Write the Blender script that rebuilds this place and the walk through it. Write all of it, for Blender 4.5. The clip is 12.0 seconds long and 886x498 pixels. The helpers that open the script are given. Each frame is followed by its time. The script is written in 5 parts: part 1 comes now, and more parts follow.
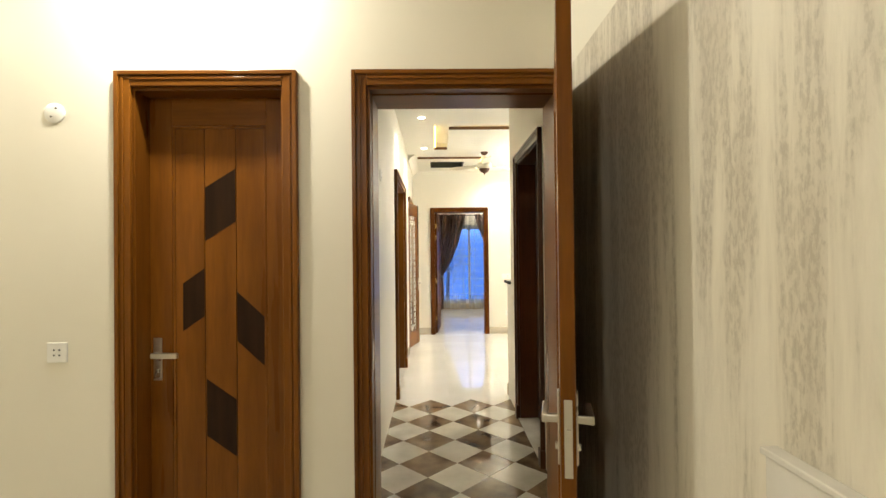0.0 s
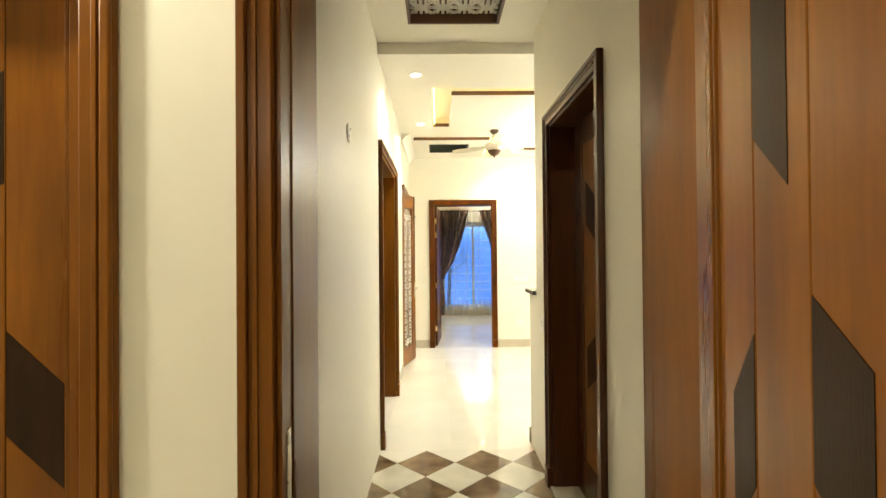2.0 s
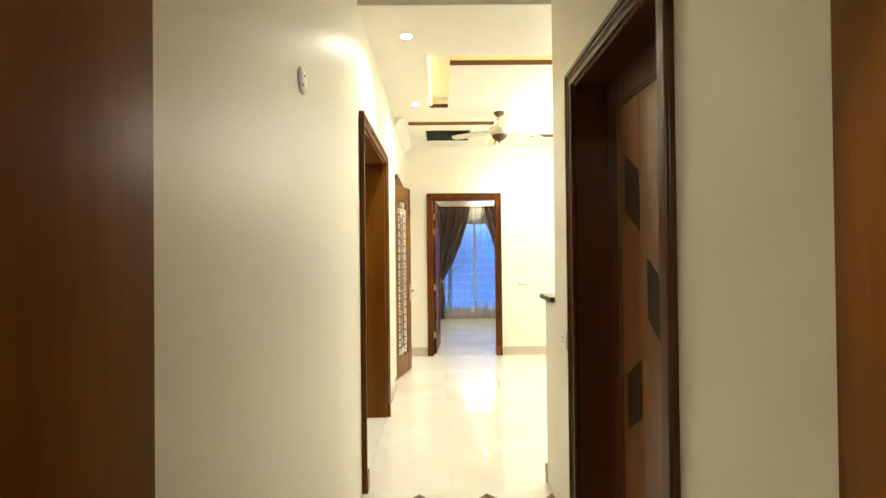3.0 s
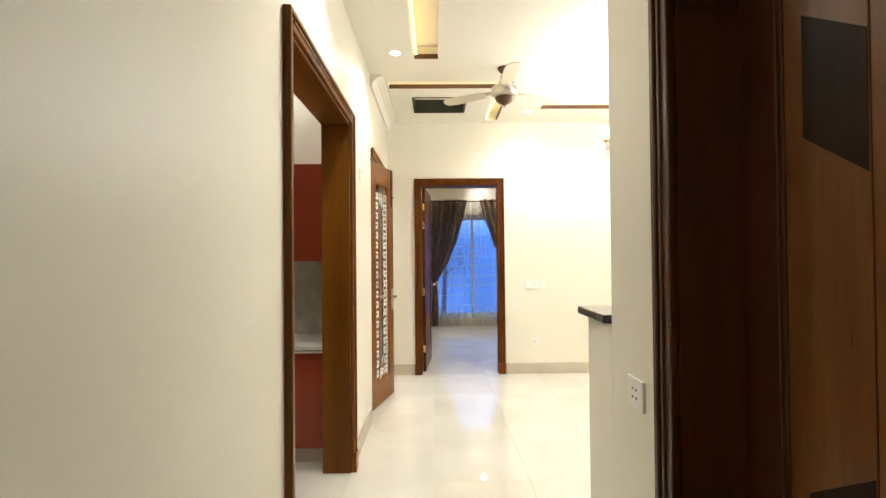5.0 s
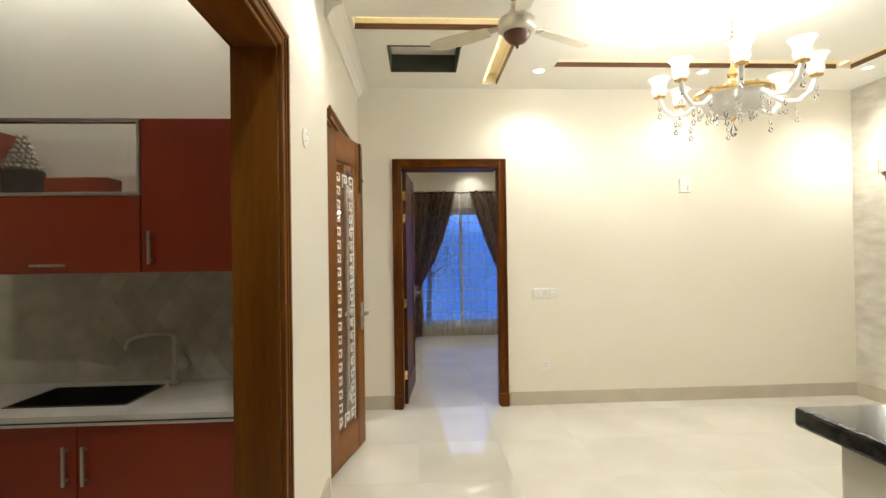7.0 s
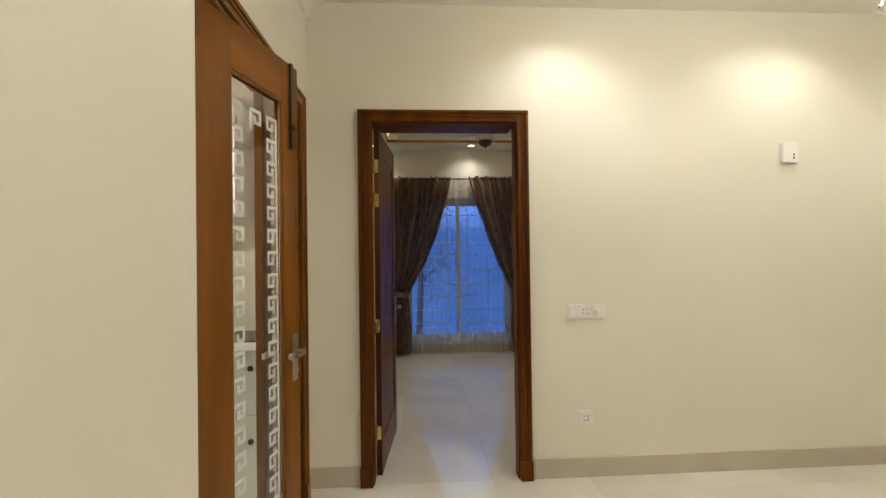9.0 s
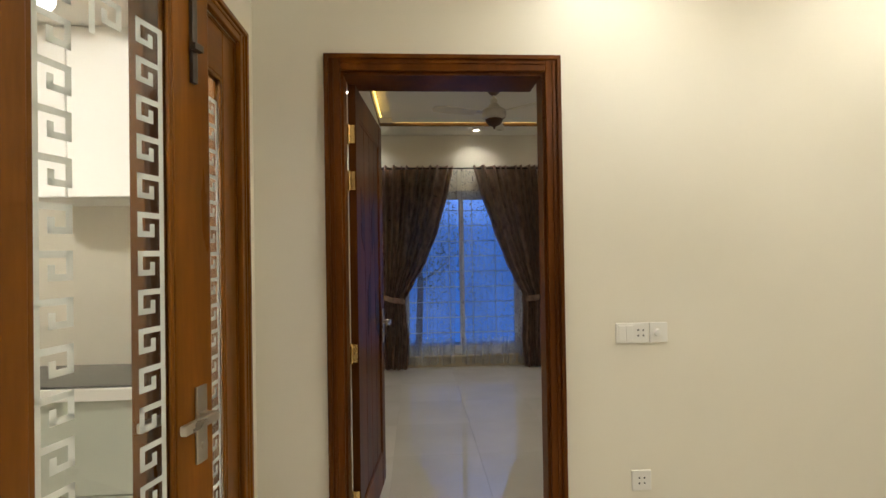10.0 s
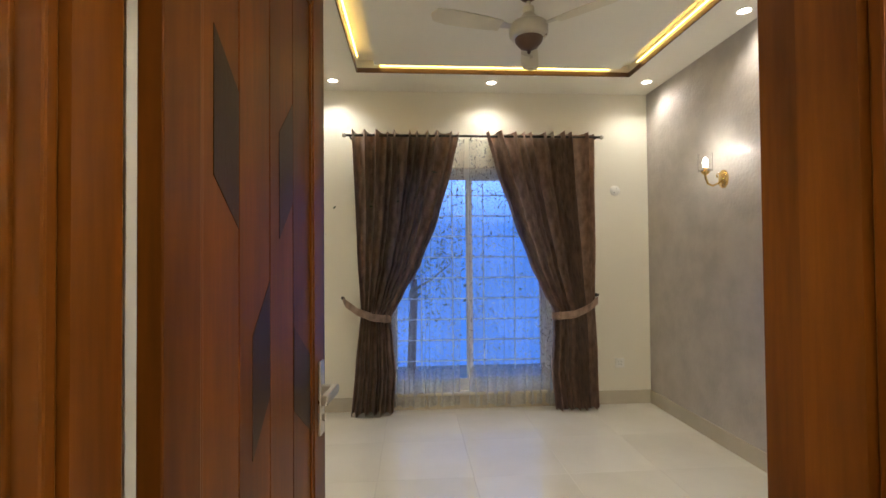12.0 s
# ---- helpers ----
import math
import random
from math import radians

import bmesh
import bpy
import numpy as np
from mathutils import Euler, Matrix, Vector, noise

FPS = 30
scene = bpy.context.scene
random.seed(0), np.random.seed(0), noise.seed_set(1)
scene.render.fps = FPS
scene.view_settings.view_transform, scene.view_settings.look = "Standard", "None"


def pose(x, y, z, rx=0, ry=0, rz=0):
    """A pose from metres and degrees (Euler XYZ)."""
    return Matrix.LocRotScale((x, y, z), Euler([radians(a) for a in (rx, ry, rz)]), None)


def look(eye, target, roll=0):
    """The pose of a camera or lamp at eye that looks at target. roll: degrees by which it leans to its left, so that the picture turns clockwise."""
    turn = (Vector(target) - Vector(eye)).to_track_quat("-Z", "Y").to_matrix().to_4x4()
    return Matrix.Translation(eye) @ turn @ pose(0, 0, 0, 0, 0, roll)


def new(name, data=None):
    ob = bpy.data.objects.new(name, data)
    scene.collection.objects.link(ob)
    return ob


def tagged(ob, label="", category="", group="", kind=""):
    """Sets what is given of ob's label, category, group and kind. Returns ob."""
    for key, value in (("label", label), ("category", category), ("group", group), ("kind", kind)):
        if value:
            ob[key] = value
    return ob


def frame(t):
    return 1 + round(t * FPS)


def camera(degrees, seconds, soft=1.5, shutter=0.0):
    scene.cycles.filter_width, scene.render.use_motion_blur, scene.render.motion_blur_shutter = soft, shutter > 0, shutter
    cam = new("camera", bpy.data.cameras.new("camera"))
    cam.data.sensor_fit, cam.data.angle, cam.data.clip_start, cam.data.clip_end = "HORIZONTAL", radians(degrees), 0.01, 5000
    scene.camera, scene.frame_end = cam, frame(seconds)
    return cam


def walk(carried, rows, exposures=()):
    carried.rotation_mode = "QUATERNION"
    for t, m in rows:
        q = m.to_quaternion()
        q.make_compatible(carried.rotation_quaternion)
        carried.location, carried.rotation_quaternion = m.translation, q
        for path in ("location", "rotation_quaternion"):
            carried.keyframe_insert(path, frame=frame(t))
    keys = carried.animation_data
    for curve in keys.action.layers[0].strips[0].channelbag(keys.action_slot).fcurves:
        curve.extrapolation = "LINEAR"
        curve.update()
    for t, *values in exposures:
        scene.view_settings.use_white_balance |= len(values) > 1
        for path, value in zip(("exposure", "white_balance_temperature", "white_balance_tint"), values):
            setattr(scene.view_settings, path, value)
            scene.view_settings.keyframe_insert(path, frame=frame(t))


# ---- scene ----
cam = camera(87.0, 12.0, soft=1.5)
PATH = [
    (0.0, (0.388, 2.938, 1.572), (0.420, 5.137, 1.590), -0.6),
    (0.5, (0.399, 3.241, 1.569), (0.429, 5.441, 1.587), -0.7),
    (1.0, (0.385, 3.550, 1.564), (0.410, 5.750, 1.580), -0.6),
    (1.5, (0.391, 3.891, 1.573), (0.418, 6.090, 1.588), -0.6),
    (2.0, (0.409, 4.234, 1.563), (0.436, 6.434, 1.583), -0.5),
    (2.5, (0.432, 4.576, 1.563), (0.455, 6.776, 1.583), -0.5),
    (3.0, (0.454, 4.937, 1.547), (0.474, 7.137, 1.566), -0.6),
    (5.0, (0.537, 6.136, 1.487), (0.572, 8.336, 1.516), -0.5),
    (5.5, (0.524, 6.411, 1.489), (0.571, 8.611, 1.518), -0.7),
    (6.0, (0.526, 6.712, 1.496), (0.592, 8.911, 1.525), -0.7),
    (6.5, (0.525, 7.021, 1.500), (0.614, 9.220, 1.524), -0.8),
    (7.0, (0.530, 7.380, 1.526), (0.643, 9.577, 1.542), -0.8),
    (9.0, (0.632, 8.909, 1.508), (0.770, 11.105, 1.526), -0.7),
    (9.5, (0.662, 9.325, 1.499), (0.795, 11.520, 1.516), -0.9),
    (10.0, (0.692, 9.764, 1.508), (0.821, 11.959, 1.526), -0.9),
    (10.5, (0.715, 10.164, 1.509), (0.840, 12.361, 1.524), -0.8),
    (11.0, (0.736, 10.567, 1.495), (0.867, 12.762, 1.509), -0.8),
    (11.5, (0.754, 10.986, 1.519), (0.893, 13.181, 1.529), -0.6),
    (12.0, (0.747, 11.432, 1.452), (0.892, 13.627, 1.494), -0.5),
]
walk(cam, [(t, look(eye, target, roll)) for t, eye, target, roll in PATH], [(0.0, 0.25, 6400, 9), (1.0, 0.50, 6550, 6), (2.0, 0.55, 6800, 3), (3.0, 0.48, 6800, 3), (5.0, 0.10, 6150, 10), (6.0, -0.22, 6150, 10), (7.0, -0.45, 6150, 10), (9.0, -0.98, 6450, 10), (10.0, -1.0, 6450, 10), (11.0, -0.74, 6500, 10), (12.0, 0.0, 6500, 10)])


# ---- light ----
world = bpy.data.worlds.new("world")
scene.world = world
world.use_nodes = True
_nt = world.node_tree
_sky = _nt.nodes.new("ShaderNodeTexSky")
_sky.sky_type = "NISHITA"
_sky.sun_disc = False
_sky.sun_elevation = radians(3)
_sky.sun_rotation = radians(120)
_bg = _nt.nodes["Background"]
_bg.inputs["Strength"].default_value = 0.12
_nt.links.new(_sky.outputs["Color"], _bg.inputs["Color"])



def spot_lamp(x, y, z, power, col=(1.0, 0.965, 0.88), cone=120, blend=0.7, size=0.05):
    d = bpy.data.lights.new("downlight_lamp", "SPOT")
    d.energy, d.color, d.spot_size, d.spot_blend, d.shadow_soft_size = power, col, radians(cone), blend, size
    ob = new("downlight_lamp", d)
    ob.location = (x, y, z)
    return ob


def point_lamp(x, y, z, power, col=(1.0, 0.965, 0.88), size=0.04):
    d = bpy.data.lights.new("bulb_lamp", "POINT")
    d.energy, d.color, d.shadow_soft_size = power, col, size
    ob = new("bulb_lamp", d)
    ob.location = (x, y, z)
    return ob


def area_lamp(x, y, z, sx, sy, power, col, rx=0, ry=0, rz=0):
    d = bpy.data.lights.new("strip_lamp", "AREA")
    d.shape, d.size, d.size_y, d.energy, d.color = "RECTANGLE", sx, sy, power, col
    ob = new("strip_lamp", d)
    ob.matrix_world = pose(x, y, z, rx, ry, rz)
    return ob

# ---- materials ----
def node_mat(name):
    m = bpy.data.materials.new(name)
    m.use_nodes = True
    return m, m.node_tree, m.node_tree.nodes["Principled BSDF"]


def surf(name, col, rough=0.5, col2=None, scale=3.0, stretch=(1, 1, 1), bump=0.05, bscale=60.0, metal=0.0, rvar=0.08, vary=0.0, detail=4.0, coat=0.0, spec=0.5, fleck=0.0):
    """A procedural surface: two-scale colour noise, roughness noise, fine relief."""
    m, nt, b = node_mat(name)
    N, L = nt.nodes.new, nt.links.new
    tc = N("ShaderNodeTexCoord")
    mp = N("ShaderNodeMapping")
    mp.inputs["Scale"].default_value = stretch
    L(tc.outputs["Object"], mp.inputs["Vector"])
    vec = mp.outputs["Vector"]
    oi = N("ShaderNodeObjectInfo")
    if vary:
        add = N("ShaderNodeVectorMath")
        mul = N("ShaderNodeMath")
        mul.operation = "MULTIPLY"
        mul.inputs[1].default_value = 37.0
        L(oi.outputs["Random"], mul.inputs[0])
        L(vec, add.inputs[0])
        L(mul.outputs[0], add.inputs[1])
        vec = add.outputs[0]
    n1 = N("ShaderNodeTexNoise")
    n1.inputs["Scale"].default_value, n1.inputs["Detail"].default_value = scale, detail
    L(vec, n1.inputs["Vector"])
    n2 = N("ShaderNodeTexNoise")
    n2.inputs["Scale"].default_value, n2.inputs["Detail"].default_value = bscale, 3
    L(vec, n2.inputs["Vector"])
    ramp = N("ShaderNodeValToRGB")
    c2 = col2 or tuple(c * 0.86 for c in col)
    ramp.color_ramp.elements[0].position, ramp.color_ramp.elements[1].position = 0.32, 0.68
    ramp.color_ramp.elements[0].color, ramp.color_ramp.elements[1].color = (*c2, 1), (*col, 1)
    L(n1.outputs["Fac"], ramp.inputs["Fac"])
    out = ramp.outputs["Color"]
    if fleck:
        fm = N("ShaderNodeMapRange")
        fm.inputs["From Min"].default_value, fm.inputs["From Max"].default_value = 0.30, 0.70
        fm.inputs["To Min"].default_value, fm.inputs["To Max"].default_value = 1 - fleck, 1 + fleck * 0.4
        L(n2.outputs["Fac"], fm.inputs["Value"])
        fh = N("ShaderNodeHueSaturation")
        L(fm.outputs[0], fh.inputs["Value"])
        L(out, fh.inputs["Color"])
        out = fh.outputs["Color"]
    if vary:
        hsv = N("ShaderNodeHueSaturation")
        mr = N("ShaderNodeMapRange")
        mr.inputs["To Min"].default_value, mr.inputs["To Max"].default_value = 1 - vary, 1 + vary
        L(oi.outputs["Random"], mr.inputs["Value"])
        L(mr.outputs[0], hsv.inputs["Value"])
        L(out, hsv.inputs["Color"])
        out = hsv.outputs["Color"]
    L(out, b.inputs["Base Color"])
    rr = N("ShaderNodeMapRange")
    rr.inputs["To Min"].default_value, rr.inputs["To Max"].default_value = max(0.02, rough - rvar), rough + rvar
    L(n1.outputs["Fac"], rr.inputs["Value"])
    L(rr.outputs[0], b.inputs["Roughness"])
    if bump:
        bp = N("ShaderNodeBump")
        bp.inputs["Strength"].default_value, bp.inputs["Distance"].default_value = bump, 0.01
        L(n2.outputs["Fac"], bp.inputs["Height"])
        L(bp.outputs[0], b.inputs["Normal"])
    b.inputs["Metallic"].default_value, b.inputs["Coat Weight"].default_value = metal, coat
    b.inputs["Specular IOR Level"].default_value = spec
    return m


def glow(name, col, strength):
    m, nt, b = node_mat(name)
    b.inputs["Base Color"].default_value = (*col, 1)
    b.inputs["Emission Color"].default_value = (*col, 1)
    b.inputs["Emission Strength"].default_value = strength
    return m


def clear(name, col=(1, 1, 1), rough=0.0, alpha=None, ior=1.45):
    m, nt, b = node_mat(name)
    b.inputs["Base Color"].default_value = (*col, 1)
    b.inputs["Roughness"].default_value, b.inputs["IOR"].default_value = rough, ior
    b.inputs["Transmission Weight"].default_value = 1.0
    if alpha is not None:
        b.inputs["Alpha"].default_value = alpha
    return m


PAINT = surf("cream_wall_paint", (0.80, 0.755, 0.635), 0.42, (0.77, 0.725, 0.605), 1.3, bump=0.03, bscale=120)
CEIL = surf("ceiling_paint", (0.82, 0.79, 0.70), 0.6, (0.79, 0.76, 0.67), 1.1, bump=0.02, bscale=150)
WOODV = surf("stained_wood", (0.215, 0.076, 0.008), 0.28, (0.118, 0.039, 0.004), 1.5, (5, 5, 0.45), 0.004, 16, vary=0.10, detail=7, spec=0.17, fleck=0.14, rvar=0.02)
WOODH = surf("stained_wood_cross", (0.205, 0.072, 0.008), 0.28, (0.112, 0.037, 0.004), 1.5, (0.45, 5, 5), 0.004, 16, vary=0.10, detail=7, spec=0.17, fleck=0.14, rvar=0.02)
WOODD = surf("dark_inlay_wood", (0.030, 0.013, 0.005), 0.40, (0.018, 0.008, 0.003), 3.0, (8, 8, 0.8), 0.05, 50, detail=7, spec=0.12)
# Darker copy of stained_wood: the side door's shade is put into the colour.
WOODK = surf("shaded_stained_wood", (0.080, 0.025, 0.006), 0.28, (0.045, 0.013, 0.003), 1.5, (5, 5, 0.45), 0.004, 16, vary=0.12, detail=7, spec=0.3, fleck=0.18, rvar=0.02)
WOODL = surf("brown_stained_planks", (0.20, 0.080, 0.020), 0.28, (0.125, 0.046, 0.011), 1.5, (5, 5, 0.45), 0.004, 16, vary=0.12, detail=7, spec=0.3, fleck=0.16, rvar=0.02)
WOODM = surf("walnut_stained_wood", (0.140, 0.041, 0.004), 0.36, (0.060, 0.017, 0.002), 1.5, (5, 5, 0.45), 0.004, 16, vary=0.12, detail=7, spec=0.10, fleck=0.18, rvar=0.02)
STEEL = surf("brushed_steel", (0.62, 0.58, 0.50), 0.30, (0.56, 0.52, 0.45), 14, bump=0.01, bscale=80, metal=1.0)
BRASS = surf("brass", (0.72, 0.50, 0.20), 0.25, None, 12, bump=0.02, metal=1.0)
BRONZE = surf("dark_bronze", (0.20, 0.15, 0.09), 0.3, None, 12, bump=0.02, metal=1.0)
IRON = surf("dark_metal", (0.08, 0.07, 0.06), 0.4, None, 15, bump=0.03, metal=0.8)
PLASTIC = surf("white_plastic", (0.82, 0.80, 0.74), 0.32, (0.80, 0.78, 0.72), 3, bump=0.0)
HOLE = surf("dark_hole", (0.03, 0.03, 0.03), 0.6, None, 10, bump=0)
TILE = surf("cream_marble_tile", (0.70, 0.665, 0.585), 0.014, (0.61, 0.575, 0.49), 1.6, bump=0.016, bscale=11, rvar=0.006, spec=0.9, vary=0.015, detail=9)
TILEW = surf("white_marble_tile", (0.68, 0.64, 0.53), 0.06, (0.50, 0.455, 0.355), 4.0, bump=0.004, bscale=25, rvar=0.02, vary=0.07, detail=9)
TILEB = surf("brown_marble_tile", (0.25, 0.175, 0.10), 0.06, (0.085, 0.052, 0.028), 5.5, bump=0.004, bscale=25, rvar=0.02, vary=0.25, detail=10)
GROUT = surf("tile_grout", (0.72, 0.68, 0.60), 0.8, None, 20, bump=0.1)
SKIRT = surf("beige_skirting_tile", (0.56, 0.50, 0.39), 0.2, (0.50, 0.44, 0.34), 4, bump=0.01)
BROWN = surf("brown_lip_paint", (0.10, 0.045, 0.02), 0.45, None, 6, bump=0.02)
VENTDARK = surf("dark_olive_enamel", (0.030, 0.034, 0.016), 0.5, None, 8, bump=0.02)
GRANITE = surf("dark_granite", (0.045, 0.048, 0.042), 0.12, (0.015, 0.016, 0.015), 60, bump=0.0, detail=8)
RED = surf("red_gloss_laminate", (0.29, 0.034, 0.006), 0.32, (0.26, 0.028, 0.005), 2, bump=0.01, coat=0.1, rvar=0.04)
WHITETOP = surf("white_quartz", (0.72, 0.69, 0.62), 0.22, (0.66, 0.63, 0.56), 9, bump=0.0)
SPLASH = surf("grey_marble_tile", (0.56, 0.53, 0.43), 0.22, (0.42, 0.395, 0.31), 7, bump=0.02, vary=0.07, detail=9)
PALEG = surf("pale_green_laminate", (0.62, 0.66, 0.57), 0.3, None, 2, bump=0.01)
LED = glow("warm_led_strip", (1.0, 0.66, 0.16), 9.0)
SPOTGLOW = glow("spot_lens", (1.0, 0.92, 0.78), 25.0)
BULB = glow("bulb_glass", (1.0, 0.95, 0.85), 130.0)
GLASS = clear("clear_glass")
SHADE = clear("lamp_shade_glass", (1, 0.97, 0.90), 0.5)
FROST = surf("etched_glass", (0.80, 0.82, 0.76), 0.55, None, 8, bump=0.05)


def streak_paper(name, cols, metal=0.0):
    """Wall covering with soft vertical streaks and cracked flecks."""
    m, nt, b = node_mat(name)
    N, L = nt.nodes.new, nt.links.new
    tc = N("ShaderNodeTexCoord")
    mp = N("ShaderNodeMapping")
    mp.inputs["Scale"].default_value = (5.0, 5.0, 0.42)
    L(tc.outputs["Object"], mp.inputs["Vector"])
    n1 = N("ShaderNodeTexNoise")
    n1.inputs["Scale"].default_value, n1.inputs["Detail"].default_value, n1.inputs["Roughness"].default_value = 1.6, 8, 0.66
    n1.inputs["Distortion"].default_value = 0.35
    L(mp.outputs[0], n1.inputs["Vector"])
    mp2 = N("ShaderNodeMapping")
    mp2.inputs["Scale"].default_value = (52, 52, 20)
    L(tc.outputs["Object"], mp2.inputs["Vector"])
    n2 = N("ShaderNodeTexNoise")
    n2.inputs["Scale"].default_value, n2.inputs["Detail"].default_value, n2.inputs["Roughness"].default_value = 1.6, 8, 0.7
    L(mp2.outputs[0], n2.inputs["Vector"])
    ramp = N("ShaderNodeValToRGB")
    ramp.color_ramp.elements[0].position, ramp.color_ramp.elements[1].position = 0.40, 0.60
    ramp.color_ramp.elements[0].color, ramp.color_ramp.elements[1].color = (*cols[0], 1), (*cols[1], 1)
    L(n1.outputs["Fac"], ramp.inputs["Fac"])
    mask = N("ShaderNodeValToRGB")
    mask.color_ramp.elements[0].position, mask.color_ramp.elements[1].position = 0.46, 0.57
    L(n2.outputs["Fac"], mask.inputs["Fac"])
    band = N("ShaderNodeValToRGB")
    band.color_ramp.elements[0].position, band.color_ramp.elements[1].position = 0.45, 0.53
    band.color_ramp.elements[0].color, band.color_ramp.elements[1].color = (1, 1, 1, 1), (0, 0, 0, 1)
    L(n1.outputs["Fac"], band.inputs["Fac"])
    mul = N("ShaderNodeMath")
    mul.operation = "MULTIPLY"
    L(mask.outputs["Color"], mul.inputs[0])
    L(band.outputs["Color"], mul.inputs[1])
    mix = N("ShaderNodeMix")
    mix.data_type = "RGBA"
    L(mul.outputs[0], mix.inputs["Factor"])
    L(ramp.outputs["Color"], mix.inputs["A"])
    mix.inputs["B"].default_value = (*cols[2], 1)
    L(mix.outputs["Result"], b.inputs["Base Color"])
    bp = N("ShaderNodeBump")
    bp.inputs["Strength"].default_value, bp.inputs["Distance"].default_value = 0.4, 0.006
    L(n2.outputs["Fac"], bp.inputs["Height"])
    L(bp.outputs[0], b.inputs["Normal"])
    b.inputs["Roughness"].default_value, b.inputs["Metallic"].default_value = 0.5, metal
    return m


PAPER = streak_paper("travertine_wallpaper", ((0.56, 0.505, 0.40), (0.74, 0.685, 0.56), (0.46, 0.41, 0.315)))
MAUVE = surf("embossed_mauve_wallpaper", (0.50, 0.455, 0.41), 0.36, (0.40, 0.36, 0.325), 5, bump=0.35, bscale=38, metal=0.1)
BLOCKY = surf("pale_block_wallpaper", (0.70, 0.66, 0.57), 0.45, (0.52, 0.48, 0.40), 4, (1, 1, 2.5), bump=0.1, bscale=30)


# ---- mesh tools ----
def box(bm, x0, y0, z0, x1, y1, z1, bevel=0.0, m=None):
    r = bmesh.ops.create_cube(bm, size=1.0)
    mat4 = Matrix.Translation(((x0 + x1) / 2, (y0 + y1) / 2, (z0 + z1) / 2)) @ Matrix.Diagonal((abs(x1 - x0), abs(y1 - y0), abs(z1 - z0), 1))
    bmesh.ops.transform(bm, matrix=(m @ mat4) if m else mat4, verts=r["verts"])
    if bevel:
        es = list({e for v in r["verts"] for e in v.link_edges})
        bmesh.ops.bevel(bm, geom=es, offset=bevel, segments=2, affect="EDGES", profile=0.5)


def lathe(bm, prof, seg=24, centre=(0, 0, 0), m=None):
    """A turned body from (radius, height) pairs."""
    rings = []
    for r, z in prof:
        ring = []
        for i in range(seg):
            a = 2 * math.pi * i / seg
            p = Vector((centre[0] + r * math.cos(a), centre[1] + r * math.sin(a), centre[2] + z))
            ring.append(bm.verts.new(m @ p if m else p))
        rings.append(ring)
    for a, b in zip(rings, rings[1:]):
        for i in range(seg):
            bm.faces.new((a[i], a[(i + 1) % seg], b[(i + 1) % seg], b[i]))
    bm.faces.new(rings[0][::-1])
    bm.faces.new(rings[-1])


def tube(bm, pts, r, seg=8):
    """A round bar along points; r a number or one radius a point."""
    pts = [Vector(p) for p in pts]
    rs = r if isinstance(r, (list, tuple)) else [r] * len(pts)
    rings, side = [], None
    for i, p in enumerate(pts):
        d = (pts[min(i + 1, len(pts) - 1)] - pts[max(i - 1, 0)]).normalized()
        if side is None:
            side = d.orthogonal().normalized()
        side = (side - d * side.dot(d)).normalized()
        up = d.cross(side)
        rings.append([bm.verts.new(p + rs[i] * (math.cos(2 * math.pi * k / seg) * side + math.sin(2 * math.pi * k / seg) * up)) for k in range(seg)])
    for a, b in zip(rings, rings[1:]):
        for i in range(seg):
            bm.faces.new((a[i], a[(i + 1) % seg], b[(i + 1) % seg], b[i]))
    bm.faces.new(rings[0][::-1])
    bm.faces.new(rings[-1])


def prism(bm, poly, z0, z1, m=None):
    """An upright prism over a flat polygon of (x, y)."""
    lo = [bm.verts.new(m @ Vector((x, y, z0)) if m else (x, y, z0)) for x, y in poly]
    hi = [bm.verts.new(m @ Vector((x, y, z1)) if m else (x, y, z1)) for x, y in poly]
    n = len(poly)
    for i in range(n):
        bm.faces.new((lo[i], lo[(i + 1) % n], hi[(i + 1) % n], hi[i]))
    bm.faces.new(lo[::-1])
    bm.faces.new(hi)


def mesh_of(name, bm, material, smooth=False):
    bmesh.ops.recalc_face_normals(bm, faces=bm.faces)
    me = bpy.data.meshes.new(name)
    bm.to_mesh(me)
    bm.free()
    me.materials.append(material)
    if smooth:
        for p in me.polygons:
            p.use_smooth = True
        me.set_sharp_from_angle(angle=radians(35))
    return me


def thing(name, at, label, category, kind="", group="", rz=0.0):
    ob = new(name)
    ob.empty_display_size = 0.1
    ob.matrix_world = pose(at[0], at[1], at[2], 0, 0, rz)
    return tagged(ob, label, category, group, kind)


def part(name, bm, material, parent, label="", smooth=False):
    ob = new(name, mesh_of(name, bm, material, smooth))
    ob.parent = parent
    if label:
        ob["label"] = label
    return ob


def piece(name, me, parent, at=(0, 0, 0)):
    ob = new(name, me)
    ob.parent = parent
    ob.location = at
    return ob


def solid(name, bm, material, label, category, kind="structure", smooth=False):
    return tagged(new(name, mesh_of(name, bm, material, smooth)), label, category, "", kind)


